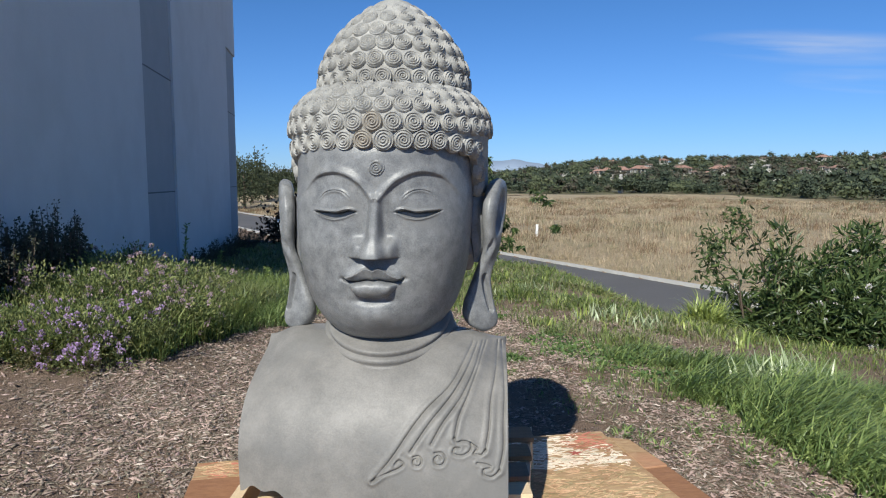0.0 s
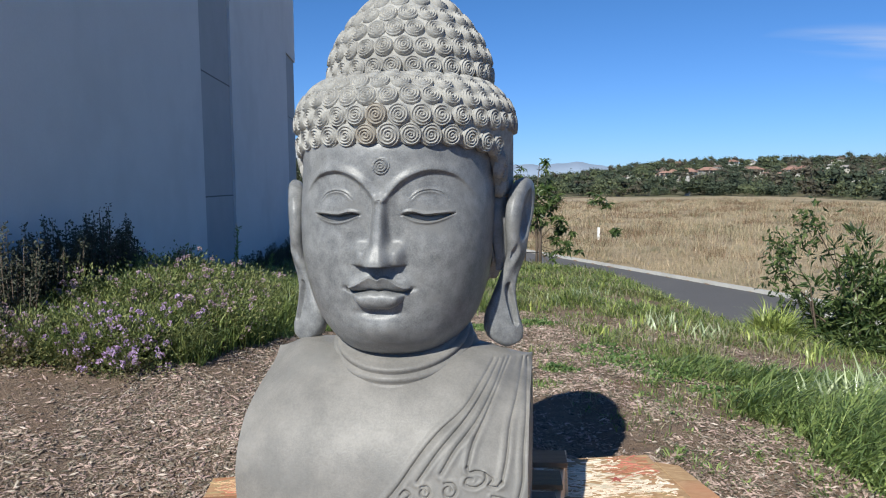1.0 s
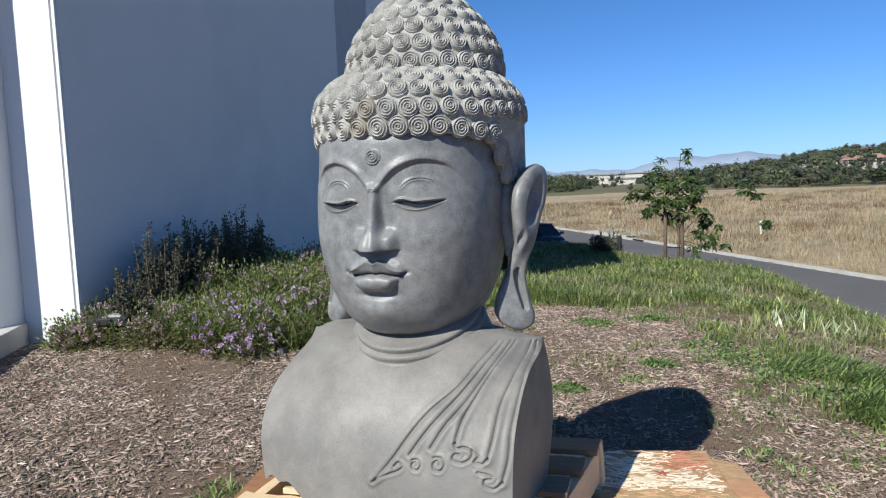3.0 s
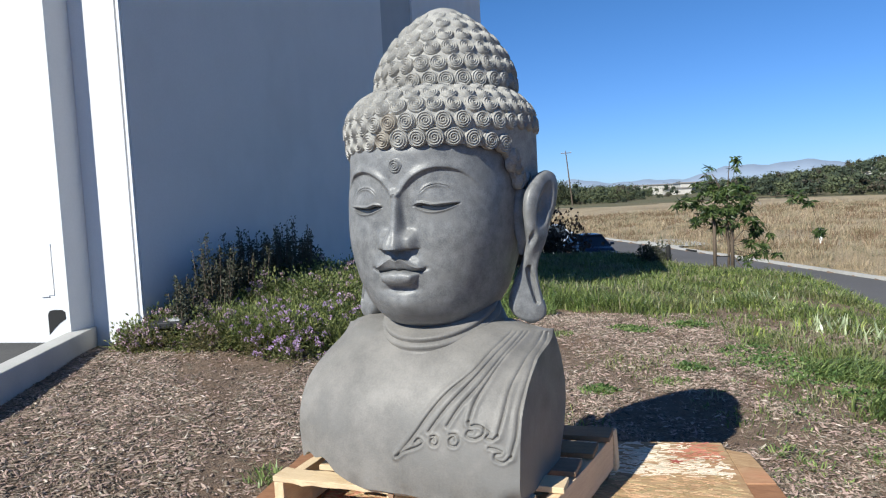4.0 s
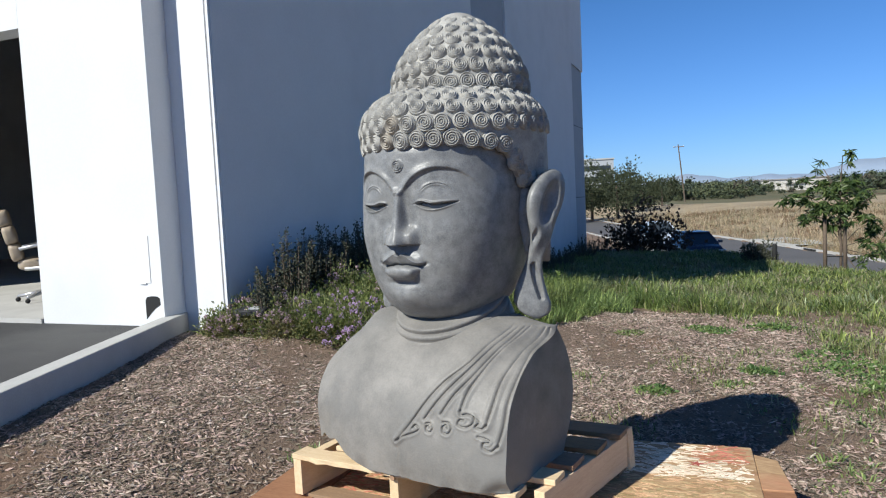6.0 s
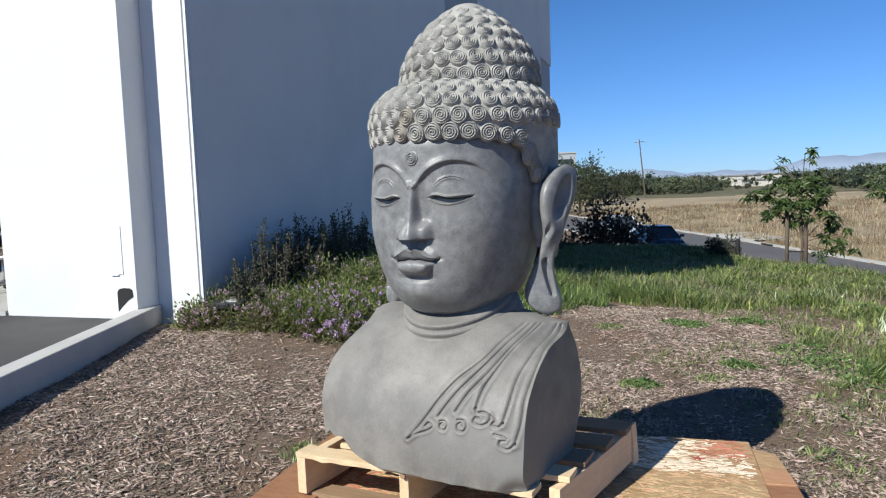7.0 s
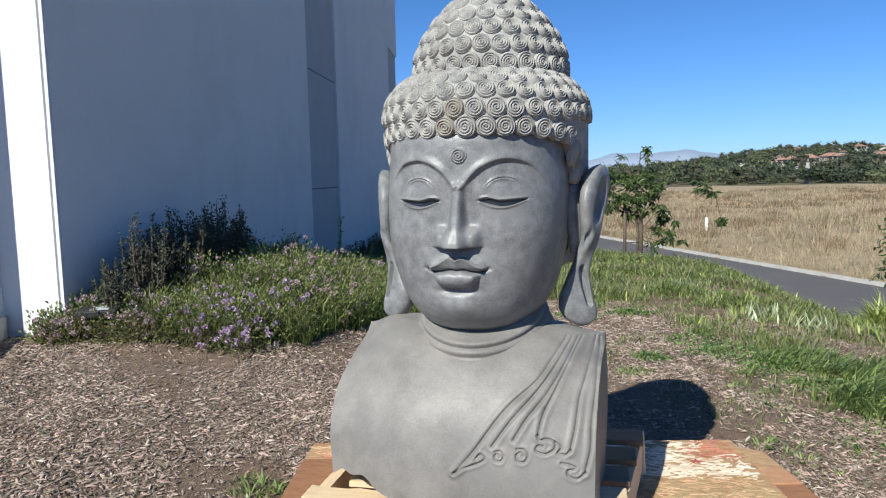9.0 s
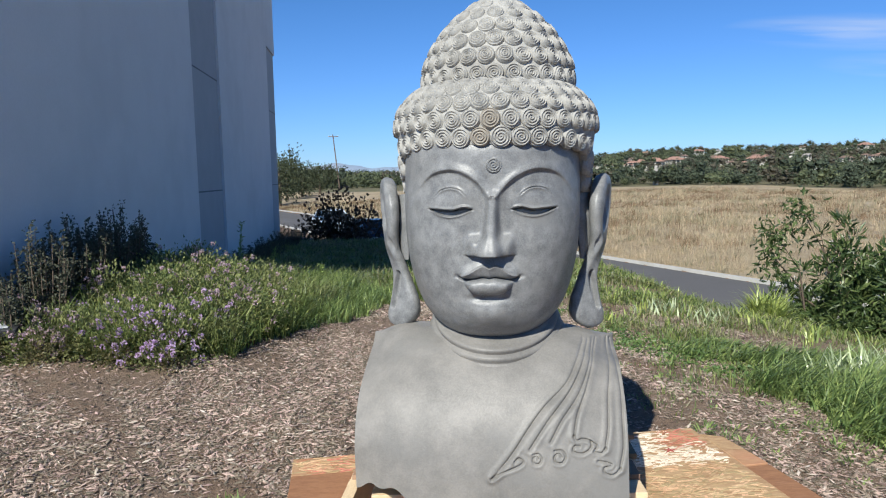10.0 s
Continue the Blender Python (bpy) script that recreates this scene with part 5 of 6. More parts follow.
# ---- wood-chip mulch ----
def build_mulch():
    rng = np.random.default_rng(11)
    n = 300000
    x, y = rng.uniform(-4.3, 2.6, n), rng.uniform(1.3, 8.0, n)
    c = (x + 4.28) * 0.87 + (y - 4.19) * 0.50
    bare = smooth01(patchy(x, y, 1.7, 6.0) + 0.25 * soft_noise(x, y, 6.3, 1.1), 0.52, 0.85)
    keep = (c > 0.03) & ~bed_zone(x, y - 0.15) & (rng.uniform(size=n) > 0.75 * lawn_density(x, y)) & (rng.uniform(size=n) > 0.85 * bare)
    x, y = x[keep], y[keep]
    n = len(x)
    big = rng.uniform(size=n) ** 4
    L, W, T = 0.004 + 0.026 * big + rng.uniform(0, 0.008, n), 0.0018 + 0.006 * big + rng.uniform(0, 0.0025, n), 0.0015 + 0.004 * big
    a = rng.uniform(0, 2 * np.pi, n)
    d = np.stack((np.cos(a), np.sin(a), rng.normal(0, 0.22, n)), 1) * L[:, None]
    s = np.stack((-np.sin(a), np.cos(a), rng.normal(0, 0.25, n)), 1) * W[:, None]
    P = on_ground(x, y, 0.002 + rng.uniform(0, 0.007, n))
    up = np.zeros((n, 3))
    up[:, 2] = T
    V = np.stack((P - d, P + s, P + d, P - s, P + up + s * 0.2), 1).reshape(-1, 3)
    i = np.arange(n)[:, None] * 5
    F = np.concatenate([i + np.array([q]) for q in ([0, 1, 4], [1, 2, 4], [2, 3, 4], [3, 0, 4])])
    tagged(new("mulch", fast_mesh("mulch", V, F, CHIP)), "loose brown and grey wood chips over the soil", "mulch", kind="stuff")
    m = 2600
    k = rng.choice(n, m, replace=False)
    q = P[k] + np.array((0, 0, 0.006))
    d, s = d[k] / L[k, None] * rng.uniform(0.006, 0.030, m)[:, None], s[k] / W[k, None] * rng.uniform(0.003, 0.009, m)[:, None]
    V = np.stack((q - d, q + s - d * 0.3, q + d, q - s + d * 0.2, q + np.array((0, 0, 0.005))), 1).reshape(-1, 3)
    i = np.arange(m)[:, None] * 5
    F = np.concatenate([i + np.array([z]) for z in ([0, 1, 4], [1, 2, 4], [2, 3, 4], [3, 0, 4])])
    tagged(new("pale_chips", fast_mesh("pale_chips", V, F, material("pale_chip", (0.52, 0.45, 0.38), (0.42, 0.35, 0.28), 5, 0.8, 0.1, 60, per=0.3, island=True))), "pale splinters scattered on the mulch", "mulch", kind="stuff")


build_mulch()


# ---- shrubs ----
def stems(name, base, ends, r0, parent, mat_, rng, sides=5, rise=0.5):
    bm = bmesh.new()
    for e in ends:
        e = Vector(e)
        mid = Vector((e.x * 0.45, e.y * 0.45, e.z * rise)) + Vector(rng.normal(0, 0.03, 3))
        tube([(rng.normal(0, 0.02), rng.normal(0, 0.02), 0), mid, e], [r0, r0 * 0.6, r0 * 0.2], sides, bm)
    return part(name, bm, mat_, parent)


def shrub(name, label, category, base, radii, clumps, per_clump, spread, size, aspect, mat_, seed, group="", flowers=0, petal=None, petal_size=0.03, low=0.15, shell=0.55, bark=None, up=0.5, stem=0.012):
    """A bush: stems from the ground to scattered clumps, each clump full of single leaves."""
    rng = np.random.default_rng(seed)
    root = empty(name, Matrix.Translation(base), label=label, category=category, group=group)
    d = unit(rng.normal(size=(clumps, 3)))
    d[:, 2] = np.abs(d[:, 2])
    rad = (shell + (1 - shell) * rng.uniform(size=(clumps, 1))) * rng.uniform(0.8, 1.1, (clumps, 1))
    C = d * rad * np.array(radii)
    C[:, 2] = np.maximum(C[:, 2], low * radii[2] * rng.uniform(0.3, 1.5, clumps))
    stems("stem", base, C[:: max(1, clumps // 26)], stem, root, bark or BARK, rng)
    k = rng.integers(0, clumps, clumps * per_clump)
    off = rng.normal(size=(len(k), 3)) * spread
    P = C[k] + off
    P[:, 2] = np.maximum(P[:, 2], 0.01)
    D = unit(off) + 0.6 * unit(C[k]) + np.array((0, 0, up)) + rng.normal(0, 0.4, (len(k), 3))
    L = size * rng.uniform(0.6, 1.25, len(k))
    V, F = leaf_arrays(P, D, L, L * aspect, rng)
    leaves = new("leaves", fast_mesh("leaves", V, F, mat_))
    leaves.parent = root
    tagged(leaves, kind="stuff")
    if flowers:
        f = rng.integers(0, clumps, flowers)
        o = unit(rng.normal(size=(flowers, 3)) + np.array((0, -0.2, 0.8))) * spread * rng.uniform(1.5, 2.6, (flowers, 1))
        dd = unit(rng.normal(size=(flowers * 18, 3)) + np.array((0, 0, 0.5)))
        Q = np.repeat(C[f] + o, 18, 0) + dd * petal_size * 0.35
        ll = petal_size * rng.uniform(0.45, 0.75, len(Q))
        V, F = leaf_arrays(Q, dd + rng.normal(0, 0.5, dd.shape), ll, ll * 0.95, rng)
        fl = new("blossom", fast_mesh("blossom", V, F, petal))
        fl.parent = root
        tagged(fl, kind="stuff")
    return root


def ground_at(x, y, dz=0.0):
    return (x, y, float(height(x, y)) + dz)


# flower bed against the wall
BED = [(-2.55, 5.15, 0.55, 0.34, 1), (-3.15, 5.05, 0.50, 0.30, 1), (-2.35, 5.75, 0.45, 0.34, 0), (-3.65, 4.95, 0.45, 0.26, 0), (-2.90, 5.75, 0.60, 0.40, 0), (-3.45, 5.70, 0.50, 0.36, 0),
       (-2.40, 6.40, 0.50, 0.32, 0), (-3.00, 6.55, 0.60, 0.38, 0), (-3.70, 6.50, 0.50, 0.36, 0), (-2.60, 7.10, 0.50, 0.28, 0), (-3.30, 7.30, 0.60, 0.34, 0), (-4.00, 7.40, 0.45, 0.30, 0),
       (-2.95, 8.00, 0.55, 0.28, 0), (-3.65, 8.20, 0.60, 0.30, 0), (-2.65, 8.70, 0.45, 0.22, 0), (-4.25, 8.60, 0.45, 0.28, 0), (-3.3, 9.0, 0.5, 0.22, 0), (-3.86, 4.55, 0.14, 0.12, 0), (-3.72, 4.72, 0.32, 0.22, 0), (-3.30, 4.78, 0.32, 0.24, 0), (-2.85, 4.86, 0.32, 0.26, 1)]
for i, (x, y, r, h, bloom) in enumerate(BED):
    shrub("flowering_bush", "low lantana bush with purple flowers in the bed" if bloom else "low green lantana bush with faded flowers", "bush", ground_at(x, y, -0.02), (r, r * 0.9, h),
          54, 112, 0.072, 0.034, 0.52, LANTANA, 200 + i, "bushes in the flower bed", 96 if bloom else 110, PETAL if bloom else PALEPETAL, 0.030, shell=0.4, stem=0.005)
# bright open blooms at the front edge
shrub("flowering_bush", "small lantana bush covered in bright purple flowers", "bush", ground_at(-2.42, 4.82, -0.02), (0.22, 0.20, 0.26), 20, 90, 0.06, 0.032, 0.5, LANTANA, 260, "bushes in the flower bed", 64, PETAL, 0.030, shell=0.5, stem=0.005)
# tall weeds at the back of the bed
for i, (x, y, h) in enumerate(((-3.26, 8.8, 0.82), (-2.90, 9.0, 0.50), (-3.7, 5.3, 0.45), (-2.2, 8.6, 0.36), (-1.2, 8.4, 0.25))):
    rng = np.random.default_rng(300 + i)
    root = empty("tall_weed", Matrix.Translation(ground_at(x, y)), label="single tall green weed stalk at the bed", category="weed", group="tall weeds")
    part("stem", tube([(0, 0, 0), (0.02, 0.01, h * 0.6), (0.05, 0.0, h)], [0.006, 0.005, 0.002], 5), LANTANA, root)
    z = rng.uniform(0.25, 1.0, 110) * h
    P = np.stack((0.05 * (z / h) ** 2, 0 * z, z), 1)
    D = rng.normal(size=(110, 3)) + np.array((0, 0, 0.8))
    V, F = leaf_arrays(P, D, 0.07 * rng.uniform(0.5, 1.1, 110), 0.016 * np.ones(110), rng)
    lv = new("leaves", fast_mesh("leaves", V, F, LUSH))
    lv.parent = root


def by_wall(u, v):
    p = WALL_A + WALL_D * u + WALL_N * v
    return float(p[0]), float(p[1])


# dark shrubs standing in the wall's shade: bundles of upright sprigs
def sprig_shrub(u, v, r, h, n, seed):
    x, y = by_wall(u, v)
    rng = np.random.default_rng(seed)
    root = empty("wall_shrub", Matrix.Translation(ground_at(x, y)), label="dark leafy shrub in shade against the wall", category="shrub", group="shrubs along the wall")
    bm, P, D = bmesh.new(), [], []
    lim = min(r, v - 0.06)
    for k in range(n):
        a, q = rng.uniform(0, 2 * np.pi), math.sqrt(rng.uniform())
        ex, ey = r * q * math.cos(a), lim * q * math.sin(a)
        hh = h * rng.uniform(0.55, 1.05) * (1.08 - 0.4 * q * q)
        e = WALL_D * ex + WALL_N * ey
        tube([(e[0] * 0.5, e[1] * 0.5, 0), (e[0] * 0.85, e[1] * 0.85, hh * 0.55), (e[0], e[1], hh)], [0.007, 0.005, 0.002], 4, bm)
        m = 76
        t = rng.uniform(0.12, 1.02, m)
        pts = np.stack((e[0] * (0.5 + 0.5 * t), e[1] * (0.5 + 0.5 * t), hh * t), 1) + rng.normal(0, 0.022, (m, 3)) * (1.3 - 0.6 * t[:, None])
        P.append(pts)
        D.append(rng.normal(size=(m, 3)) + np.array((0, 0, 0.5)))
    part("stem", bm, BARK, root)
    P, D = np.vstack(P), np.vstack(D)
    L = 0.034 * rng.uniform(0.5, 1.2, len(P))
    V, F = leaf_arrays(P, D, L, L * 0.6, rng)
    lv = new("leaves", fast_mesh("leaves", V, F, DARKLEAF))
    lv.parent = root
    tagged(lv, kind="stuff")


for i, (u, v, r, h, n) in enumerate(((0.10, 0.34, 0.24, 0.54, 32), (0.46, 0.38, 0.22, 0.80, 36), (0.78, 0.36, 0.22, 0.78, 36), (1.10, 0.42, 0.28, 0.84, 52), (1.55, 0.46, 0.30, 0.74, 50), (2.00, 0.48, 0.34, 0.76, 60), (2.50, 0.46, 0.26, 0.50, 28), (3.1, 0.45, 0.3, 0.26, 16), (7.0, 0.5, 0.4, 0.35, 20), (9.6, 0.5, 0.8, 0.45, 40), (12.0, 0.5, 0.9, 0.5, 40), (14.5, 0.6, 0.9, 0.6, 40), (16.5, 0.7, 0.8, 0.5, 30))):
    sprig_shrub(u, v, r, h, n, 320 + i)
# low broad-leaved ground cover creeping from the lawn over the mulch
for i, (x, y, r) in enumerate(COVER):
    rng = np.random.default_rng(600 + i)
    m = int(900 * r)
    a, q = rng.uniform(0, 2 * np.pi, m), np.sqrt(rng.uniform(0, 1, m)) * r
    px_, py_ = q * np.cos(a), 0.8 * q * np.sin(a)
    base = ground_at(x, y)
    P = np.stack((px_, py_, height(x + px_, y + py_) - base[2] + rng.uniform(0.005, 0.05, m) * (1.15 - q / r)), 1)
    V, F = leaf_arrays(P, rng.normal(size=(m, 3)) * np.array((1, 1, 0.3)) + np.array((0, 0, 0.25)), rng.uniform(0.02, 0.045, m), rng.uniform(0.016, 0.032, m), rng)
    ob = new("ground_cover", fast_mesh("ground_cover", V, F, COVERLEAF))
    ob.location = base
    tagged(ob, "low broad-leaved green weed spreading over the mulch", "weed", kind="stuff")
# thin grass growing through the flower bed
rng = np.random.default_rng(77)
x, y = rng.uniform(-4.2, -1.7, 26000), rng.uniform(4.6, 9.2, 26000)
k = bed_zone(x, y)
x, y = x[k], y[k]
V, F = blade_arrays(on_ground(x, y), rng.uniform(0.16, 0.44, len(x)), rng.uniform(0.006, 0.011, len(x)), rng.uniform(0.3, 1.4, len(x)), rng)
tagged(new("bed_grass", fast_mesh("bed_grass", V, F, GRASS)), "green grass blades growing through the flower bed", "grass", kind="stuff")

# large bush beside the lawn
for i, (x, y, rx, ry, h, n) in enumerate(((4.15, 8.25, 0.85, 0.75, 1.40, 62), (5.15, 8.30, 0.9, 0.8, 1.72, 76), (4.65, 7.65, 0.75, 0.6, 0.95, 46), (6.3, 8.4, 0.9, 0.8, 1.7, 60))):
    shrub("oleander_bush", "large green bush with long leaves and small white flowers", "bush", ground_at(x, y, -0.03), (rx, ry, h), n * 4, 18, 0.030, 0.135, 0.24, BUSHLEAF, 360 + i, "large bushes by the lawn",
          40, WHITEPETAL, 0.038, shell=0.35, stem=0.016, low=0.12, up=-0.1)
for i, (x, y, z) in enumerate(((3.22, 8.2, 0.82), (3.50, 8.15, 1.10), (3.25, 8.25, 0.50))):
    root = empty("oleander_shoot", Matrix.Translation(ground_at(x + 0.45, y)), label="long leafy shoot leaning out of the bush", category="bush", group="shoots of the large bush")
    rng = np.random.default_rng(380 + i)
    tip = Vector((-0.45, 0, z - float(height(x + 0.45, y))))
    part("stem", tube([(0, 0, 0), (-0.12, 0, tip.z * 0.6), tip], [0.012, 0.008, 0.004], 5), BARK, root)
    P = np.array(tip) + rng.normal(size=(150, 3)) * np.array((0.09, 0.09, 0.13)) - np.array((0, 0, 0.10))
    V, F = leaf_arrays(P, rng.normal(size=(150, 3)) + np.array((0, 0, -0.35)), 0.11 * rng.uniform(0.6, 1.1, 150), 0.03 * np.ones(150), rng)
    lv = new("leaves", fast_mesh("leaves", V, F, BUSHLEAF))
    lv.parent = root
# shrubs at the far end of the lawn
shrub("plum_shrub", "dark purple-leaved shrub beyond the lawn", "shrub", ground_at(-4.42, 21.8, -0.1), (1.5, 1.1, 1.85), 130, 14, 0.13, 0.12, 0.8, PLUMLEAF, 400, shell=0.30, stem=0.03, low=0.2)
shrub("low_shrub", "small dark shrub at the lawn's edge", "shrub", ground_at(-0.78, 18.0, -0.05), (0.42, 0.35, 0.55), 40, 36, 0.07, 0.08, 0.5, DARKLEAF, 401, shell=0.4, stem=0.01)


# ---- staked young tree ----
def young_tree(x, y):
    base = Vector(ground_at(x, y, -0.05))
    rng = np.random.default_rng(12)
    root = empty("young_tree", Matrix.Translation(base), label="young tree with drooping leaves tied to two stakes", category="tree")
    top_z = 2.15
    part("trunk", tube([(0, 0, 0), (0.02, 0, 0.8), (-0.02, 0, 1.6), (0.05, 0, top_z)], [0.030, 0.028, 0.022, 0.008], 8), BARK, root, "", True)
    # x and z of each spray of leaves, and how many leaves it carries
    sprays = ((-0.33, 2.06, 1.3), (0.00, 2.00, 1.4), (0.34, 2.02, 1.1), (-0.66, 1.84, 1.0), (-0.98, 1.86, 0.5), (-0.36, 1.66, 1.5), (-0.62, 1.40, 0.8), (0.05, 1.66, 1.6), (-0.10, 1.32, 1.0), (0.38, 1.70, 1.3),
              (0.30, 1.38, 0.8), (0.58, 1.15, 0.9), (0.72, 0.66, 0.5), (0.52, 0.88, 0.7), (0.34, 0.62, 0.5), (0.66, 0.22, 0.4), (-0.52, 2.40, 0.5), (-0.40, 2.24, 0.6), (0.12, 2.66, 0.28))
    bm, P, D = bmesh.new(), [], []
    for i, (ex, ez, many) in enumerate(sprays):
        ey = 0.28 * math.sin(i * 2.4)
        tube([(0, 0, min(1.9, max(0.8, ez - 0.45))), (ex * 0.55, ey * 0.5, ez + 0.02), (ex, ey, ez)], [0.012, 0.008, 0.003], 5, bm)
        for w in range(max(3, int(9 * many))):
            c = np.array((ex, ey, ez)) + rng.normal(0, 0.115, 3)
            k = int(rng.integers(10, 17))
            P.append(np.repeat(c[None], k, 0) + rng.normal(0, 0.018, (k, 3)))
            a_ = rng.uniform(0, 2 * np.pi, k)
            D.append(np.stack((np.cos(a_), np.sin(a_), rng.normal(-0.75, 0.5, k)), 1))
    # one long thin branch leaning out, with a spray along it and one hanging from its tip
    tube([(0, 0, 1.35), (0.62, -0.3, 1.88), (1.32, -0.5, 1.90), (1.60, -0.6, 1.62), (1.70, -0.6, 1.20)], [0.014, 0.011, 0.008, 0.006, 0.004], 5, bm)
    for c, w in (((1.18, -0.45, 1.92), 2), ((1.38, -0.5, 1.84), 4), ((1.52, -0.55, 1.80), 3), ((1.70, -0.6, 1.16), 4)):
        for _ in range(w):
            k = int(rng.integers(9, 14))
            P.append(np.repeat((np.array(c) + rng.normal(0, 0.06, 3))[None], k, 0))
            a_ = rng.uniform(0, 2 * np.pi, k)
            D.append(np.stack((np.cos(a_), np.sin(a_), rng.normal(-0.5, 0.4, k)), 1))
    part("branch", bm, BARK, root)
    P, D = np.vstack(P), np.vstack(D)
    n = len(P)
    V, F = leaf_arrays(P, D, 0.21 * rng.uniform(0.6, 1.15, n), 0.050 * rng.uniform(0.7, 1.2, n), rng)
    lv = new("leaves", fast_mesh("leaves", V, F, TREELEAF))
    lv.parent = root
    for sx, h in ((-0.27, 1.60), (0.09, 1.65)):
        st_ = part("stake", tube([(sx, -0.05, 0), (sx, -0.05, h)], 0.038, 8), BARK, root, "round wooden stake", True)
        part("tie", tube([(sx, -0.05, 0.62), (0.0, -0.03, 0.62)], 0.012, 6), DARK, st_)
    return root


young_tree(0.93, 16.5)


# pale broad blades standing along the lawn's far side
rng = np.random.default_rng(55)
cx_, cy_ = rng.uniform(-2.2, 4.2, 300), rng.uniform(6.0, 15.5, 300)
keep = (lawn_density(cx_, cy_) > 0.45) & ((cx_ - KERB_A[0]) * ROAD_N[0] + (cy_ - KERB_A[1]) * ROAD_N[1] < -ROAD_W - 1.4)
cx_, cy_ = cx_[keep], cy_[keep]
k = np.repeat(np.arange(len(cx_)), 9)
x, y = cx_[k] + rng.normal(0, 0.06, len(k)), cy_[k] + rng.normal(0, 0.06, len(k))
V, F = blade_arrays(on_ground(x, y), rng.uniform(0.08, 0.20, len(k)), rng.uniform(0.010, 0.02, len(k)), rng.uniform(0.2, 0.9, len(k)), rng)
tagged(new("pale_grass", fast_mesh("pale_grass", V, F, YELLOWBLADE)), "pale broad grass blades standing in the lawn", "grass", kind="stuff")
# short dark post at the lawn's edge
post_ = tagged(part("bollard", tube([(0, 0, -0.1), (0, 0, 0.50), (0, 0, 0.53)], [0.055, 0.055, 0.03], 12), DARK, None, "", True), "short black post at the lawn's edge", "post")
post_.location = ground_at(-0.42, 18.0)

# ---- road side, field and distance ----
def build_field():
    rng = np.random.default_rng(21)
    m = 17000
    t = rng.uniform(-34, 75, m)
    s = 0.45 + 70 * rng.uniform(0, 1, m) ** 1.6
    tx, ty = KERB_A[0] + ROAD_D[0] * t + ROAD_N[0] * s, KERB_A[1] + ROAD_D[1] * t + ROAD_N[1] * s
    g = patchy(tx, ty, 0.41, 3.3) * 0.55 + patchy(tx, ty, 0.12, 1.0) * 0.5
    keep = (rng.uniform(size=m) < 0.10 + 1.0 * g**1.5) & (np.abs(np.arctan2(tx - 0.5, ty)) < 0.75)
    tx, ty, g = tx[keep], ty[keep], g[keep]
    n2 = 2300
    t2 = rng.uniform(-34, 75, n2)
    s2 = 2.5 + 60 * rng.uniform(0, 1, n2) ** 1.3
    wx, wy = KERB_A[0] + ROAD_D[0] * t2 + ROAD_N[0] * s2, KERB_A[1] + ROAD_D[1] * t2 + ROAD_N[1] * s2
    ok = (rng.uniform(size=n2) < smooth01(patchy(wx, wy, 0.37, 2.9) + 0.25 * soft_noise(wx, wy, 0.9, 4.4), 0.35, 0.75)) & (np.abs(np.arctan2(wx - 0.5, wy)) < 0.75)
    wx, wy = wx[ok], wy[ok]
    q = np.repeat(np.arange(len(wx)), 70)
    ww = rng.uniform(0.3, 1.0, len(wx))
    ox, oy = rng.normal(0, 1, len(q)) * ww[q], rng.normal(0, 1, len(q)) * ww[q]
    x, y = wx[q] + ox, wy[q] + oy
    hh = rng.uniform(0.35, 0.95, len(wx))[q] * rng.uniform(0.4, 1.1, len(q)) * np.exp(-0.25 * (ox**2 + oy**2) / ww[q] ** 2)
    V, F = blade_arrays(on_ground(x, y, -0.03), hh, rng.uniform(0.008, 0.018, len(q)) * np.clip(np.hypot(x, y) / 28, 0.8, 2.5), rng.uniform(0.1, 0.6, len(q)), rng)
    tone = rng.uniform(size=len(wx)) + 0.8 * (patchy(wx, wy, 0.21, 6.1) - 0.5)
    for name, pick, mat_, label in (("tall_brown_weeds", tone > 0.46, BROWNWEED, "tall brown dried weeds standing in the field"), ("tall_straw", tone <= 0.46, STRAW, "tall pale straw standing in the field")):
        idx = np.where(pick[q])[0]
        vv = V.reshape(-1, 5, 3)[idx].reshape(-1, 3)
        i = np.arange(len(idx))[:, None] * 5
        ff = np.concatenate((i + np.array([[0, 1, 2]]), i + np.array([[0, 2, 3]]), i + np.array([[3, 2, 4]])))
        tagged(new(name, fast_mesh(name, vv, ff, mat_)), label, "grass", kind="stuff")
    weed = rng.uniform(size=len(tx)) < 0.05 + 0.22 * smooth01(patchy(tx, ty, 0.23, 5.2), 0.5, 0.8)
    tall_ = np.where(weed, rng.uniform(0.40, 0.95, len(tx)), rng.uniform(0.12, 0.50, len(tx)) * (0.4 + 1.2 * g))
    wide_ = np.where(weed, rng.uniform(0.25, 0.6, len(tx)), rng.uniform(0.10, 0.42, len(tx)))
    k = np.repeat(np.arange(len(tx)), 24)
    n = len(k)
    ox, oy = rng.normal(0, 1, n) * wide_[k], rng.normal(0, 1, n) * wide_[k]
    x, y = tx[k] + ox, ty[k] + oy
    back_ = (x - KERB_A[0]) * ROAD_N[0] + (y - KERB_A[1]) * ROAD_N[1] < 0.3
    x, y = np.where(back_, tx[k], x), np.where(back_, ty[k], y)
    r = np.hypot(x, y)
    h = tall_[k] * rng.uniform(0.35, 1.1, n)
    V, F = blade_arrays(on_ground(x, y, -0.02), h, rng.uniform(0.006, 0.014, n) * np.clip(r / 22, 0.8, 3.0), rng.uniform(0.15, 1.1, n), rng, az=np.arctan2(oy, ox) + rng.normal(0, 0.8, n))
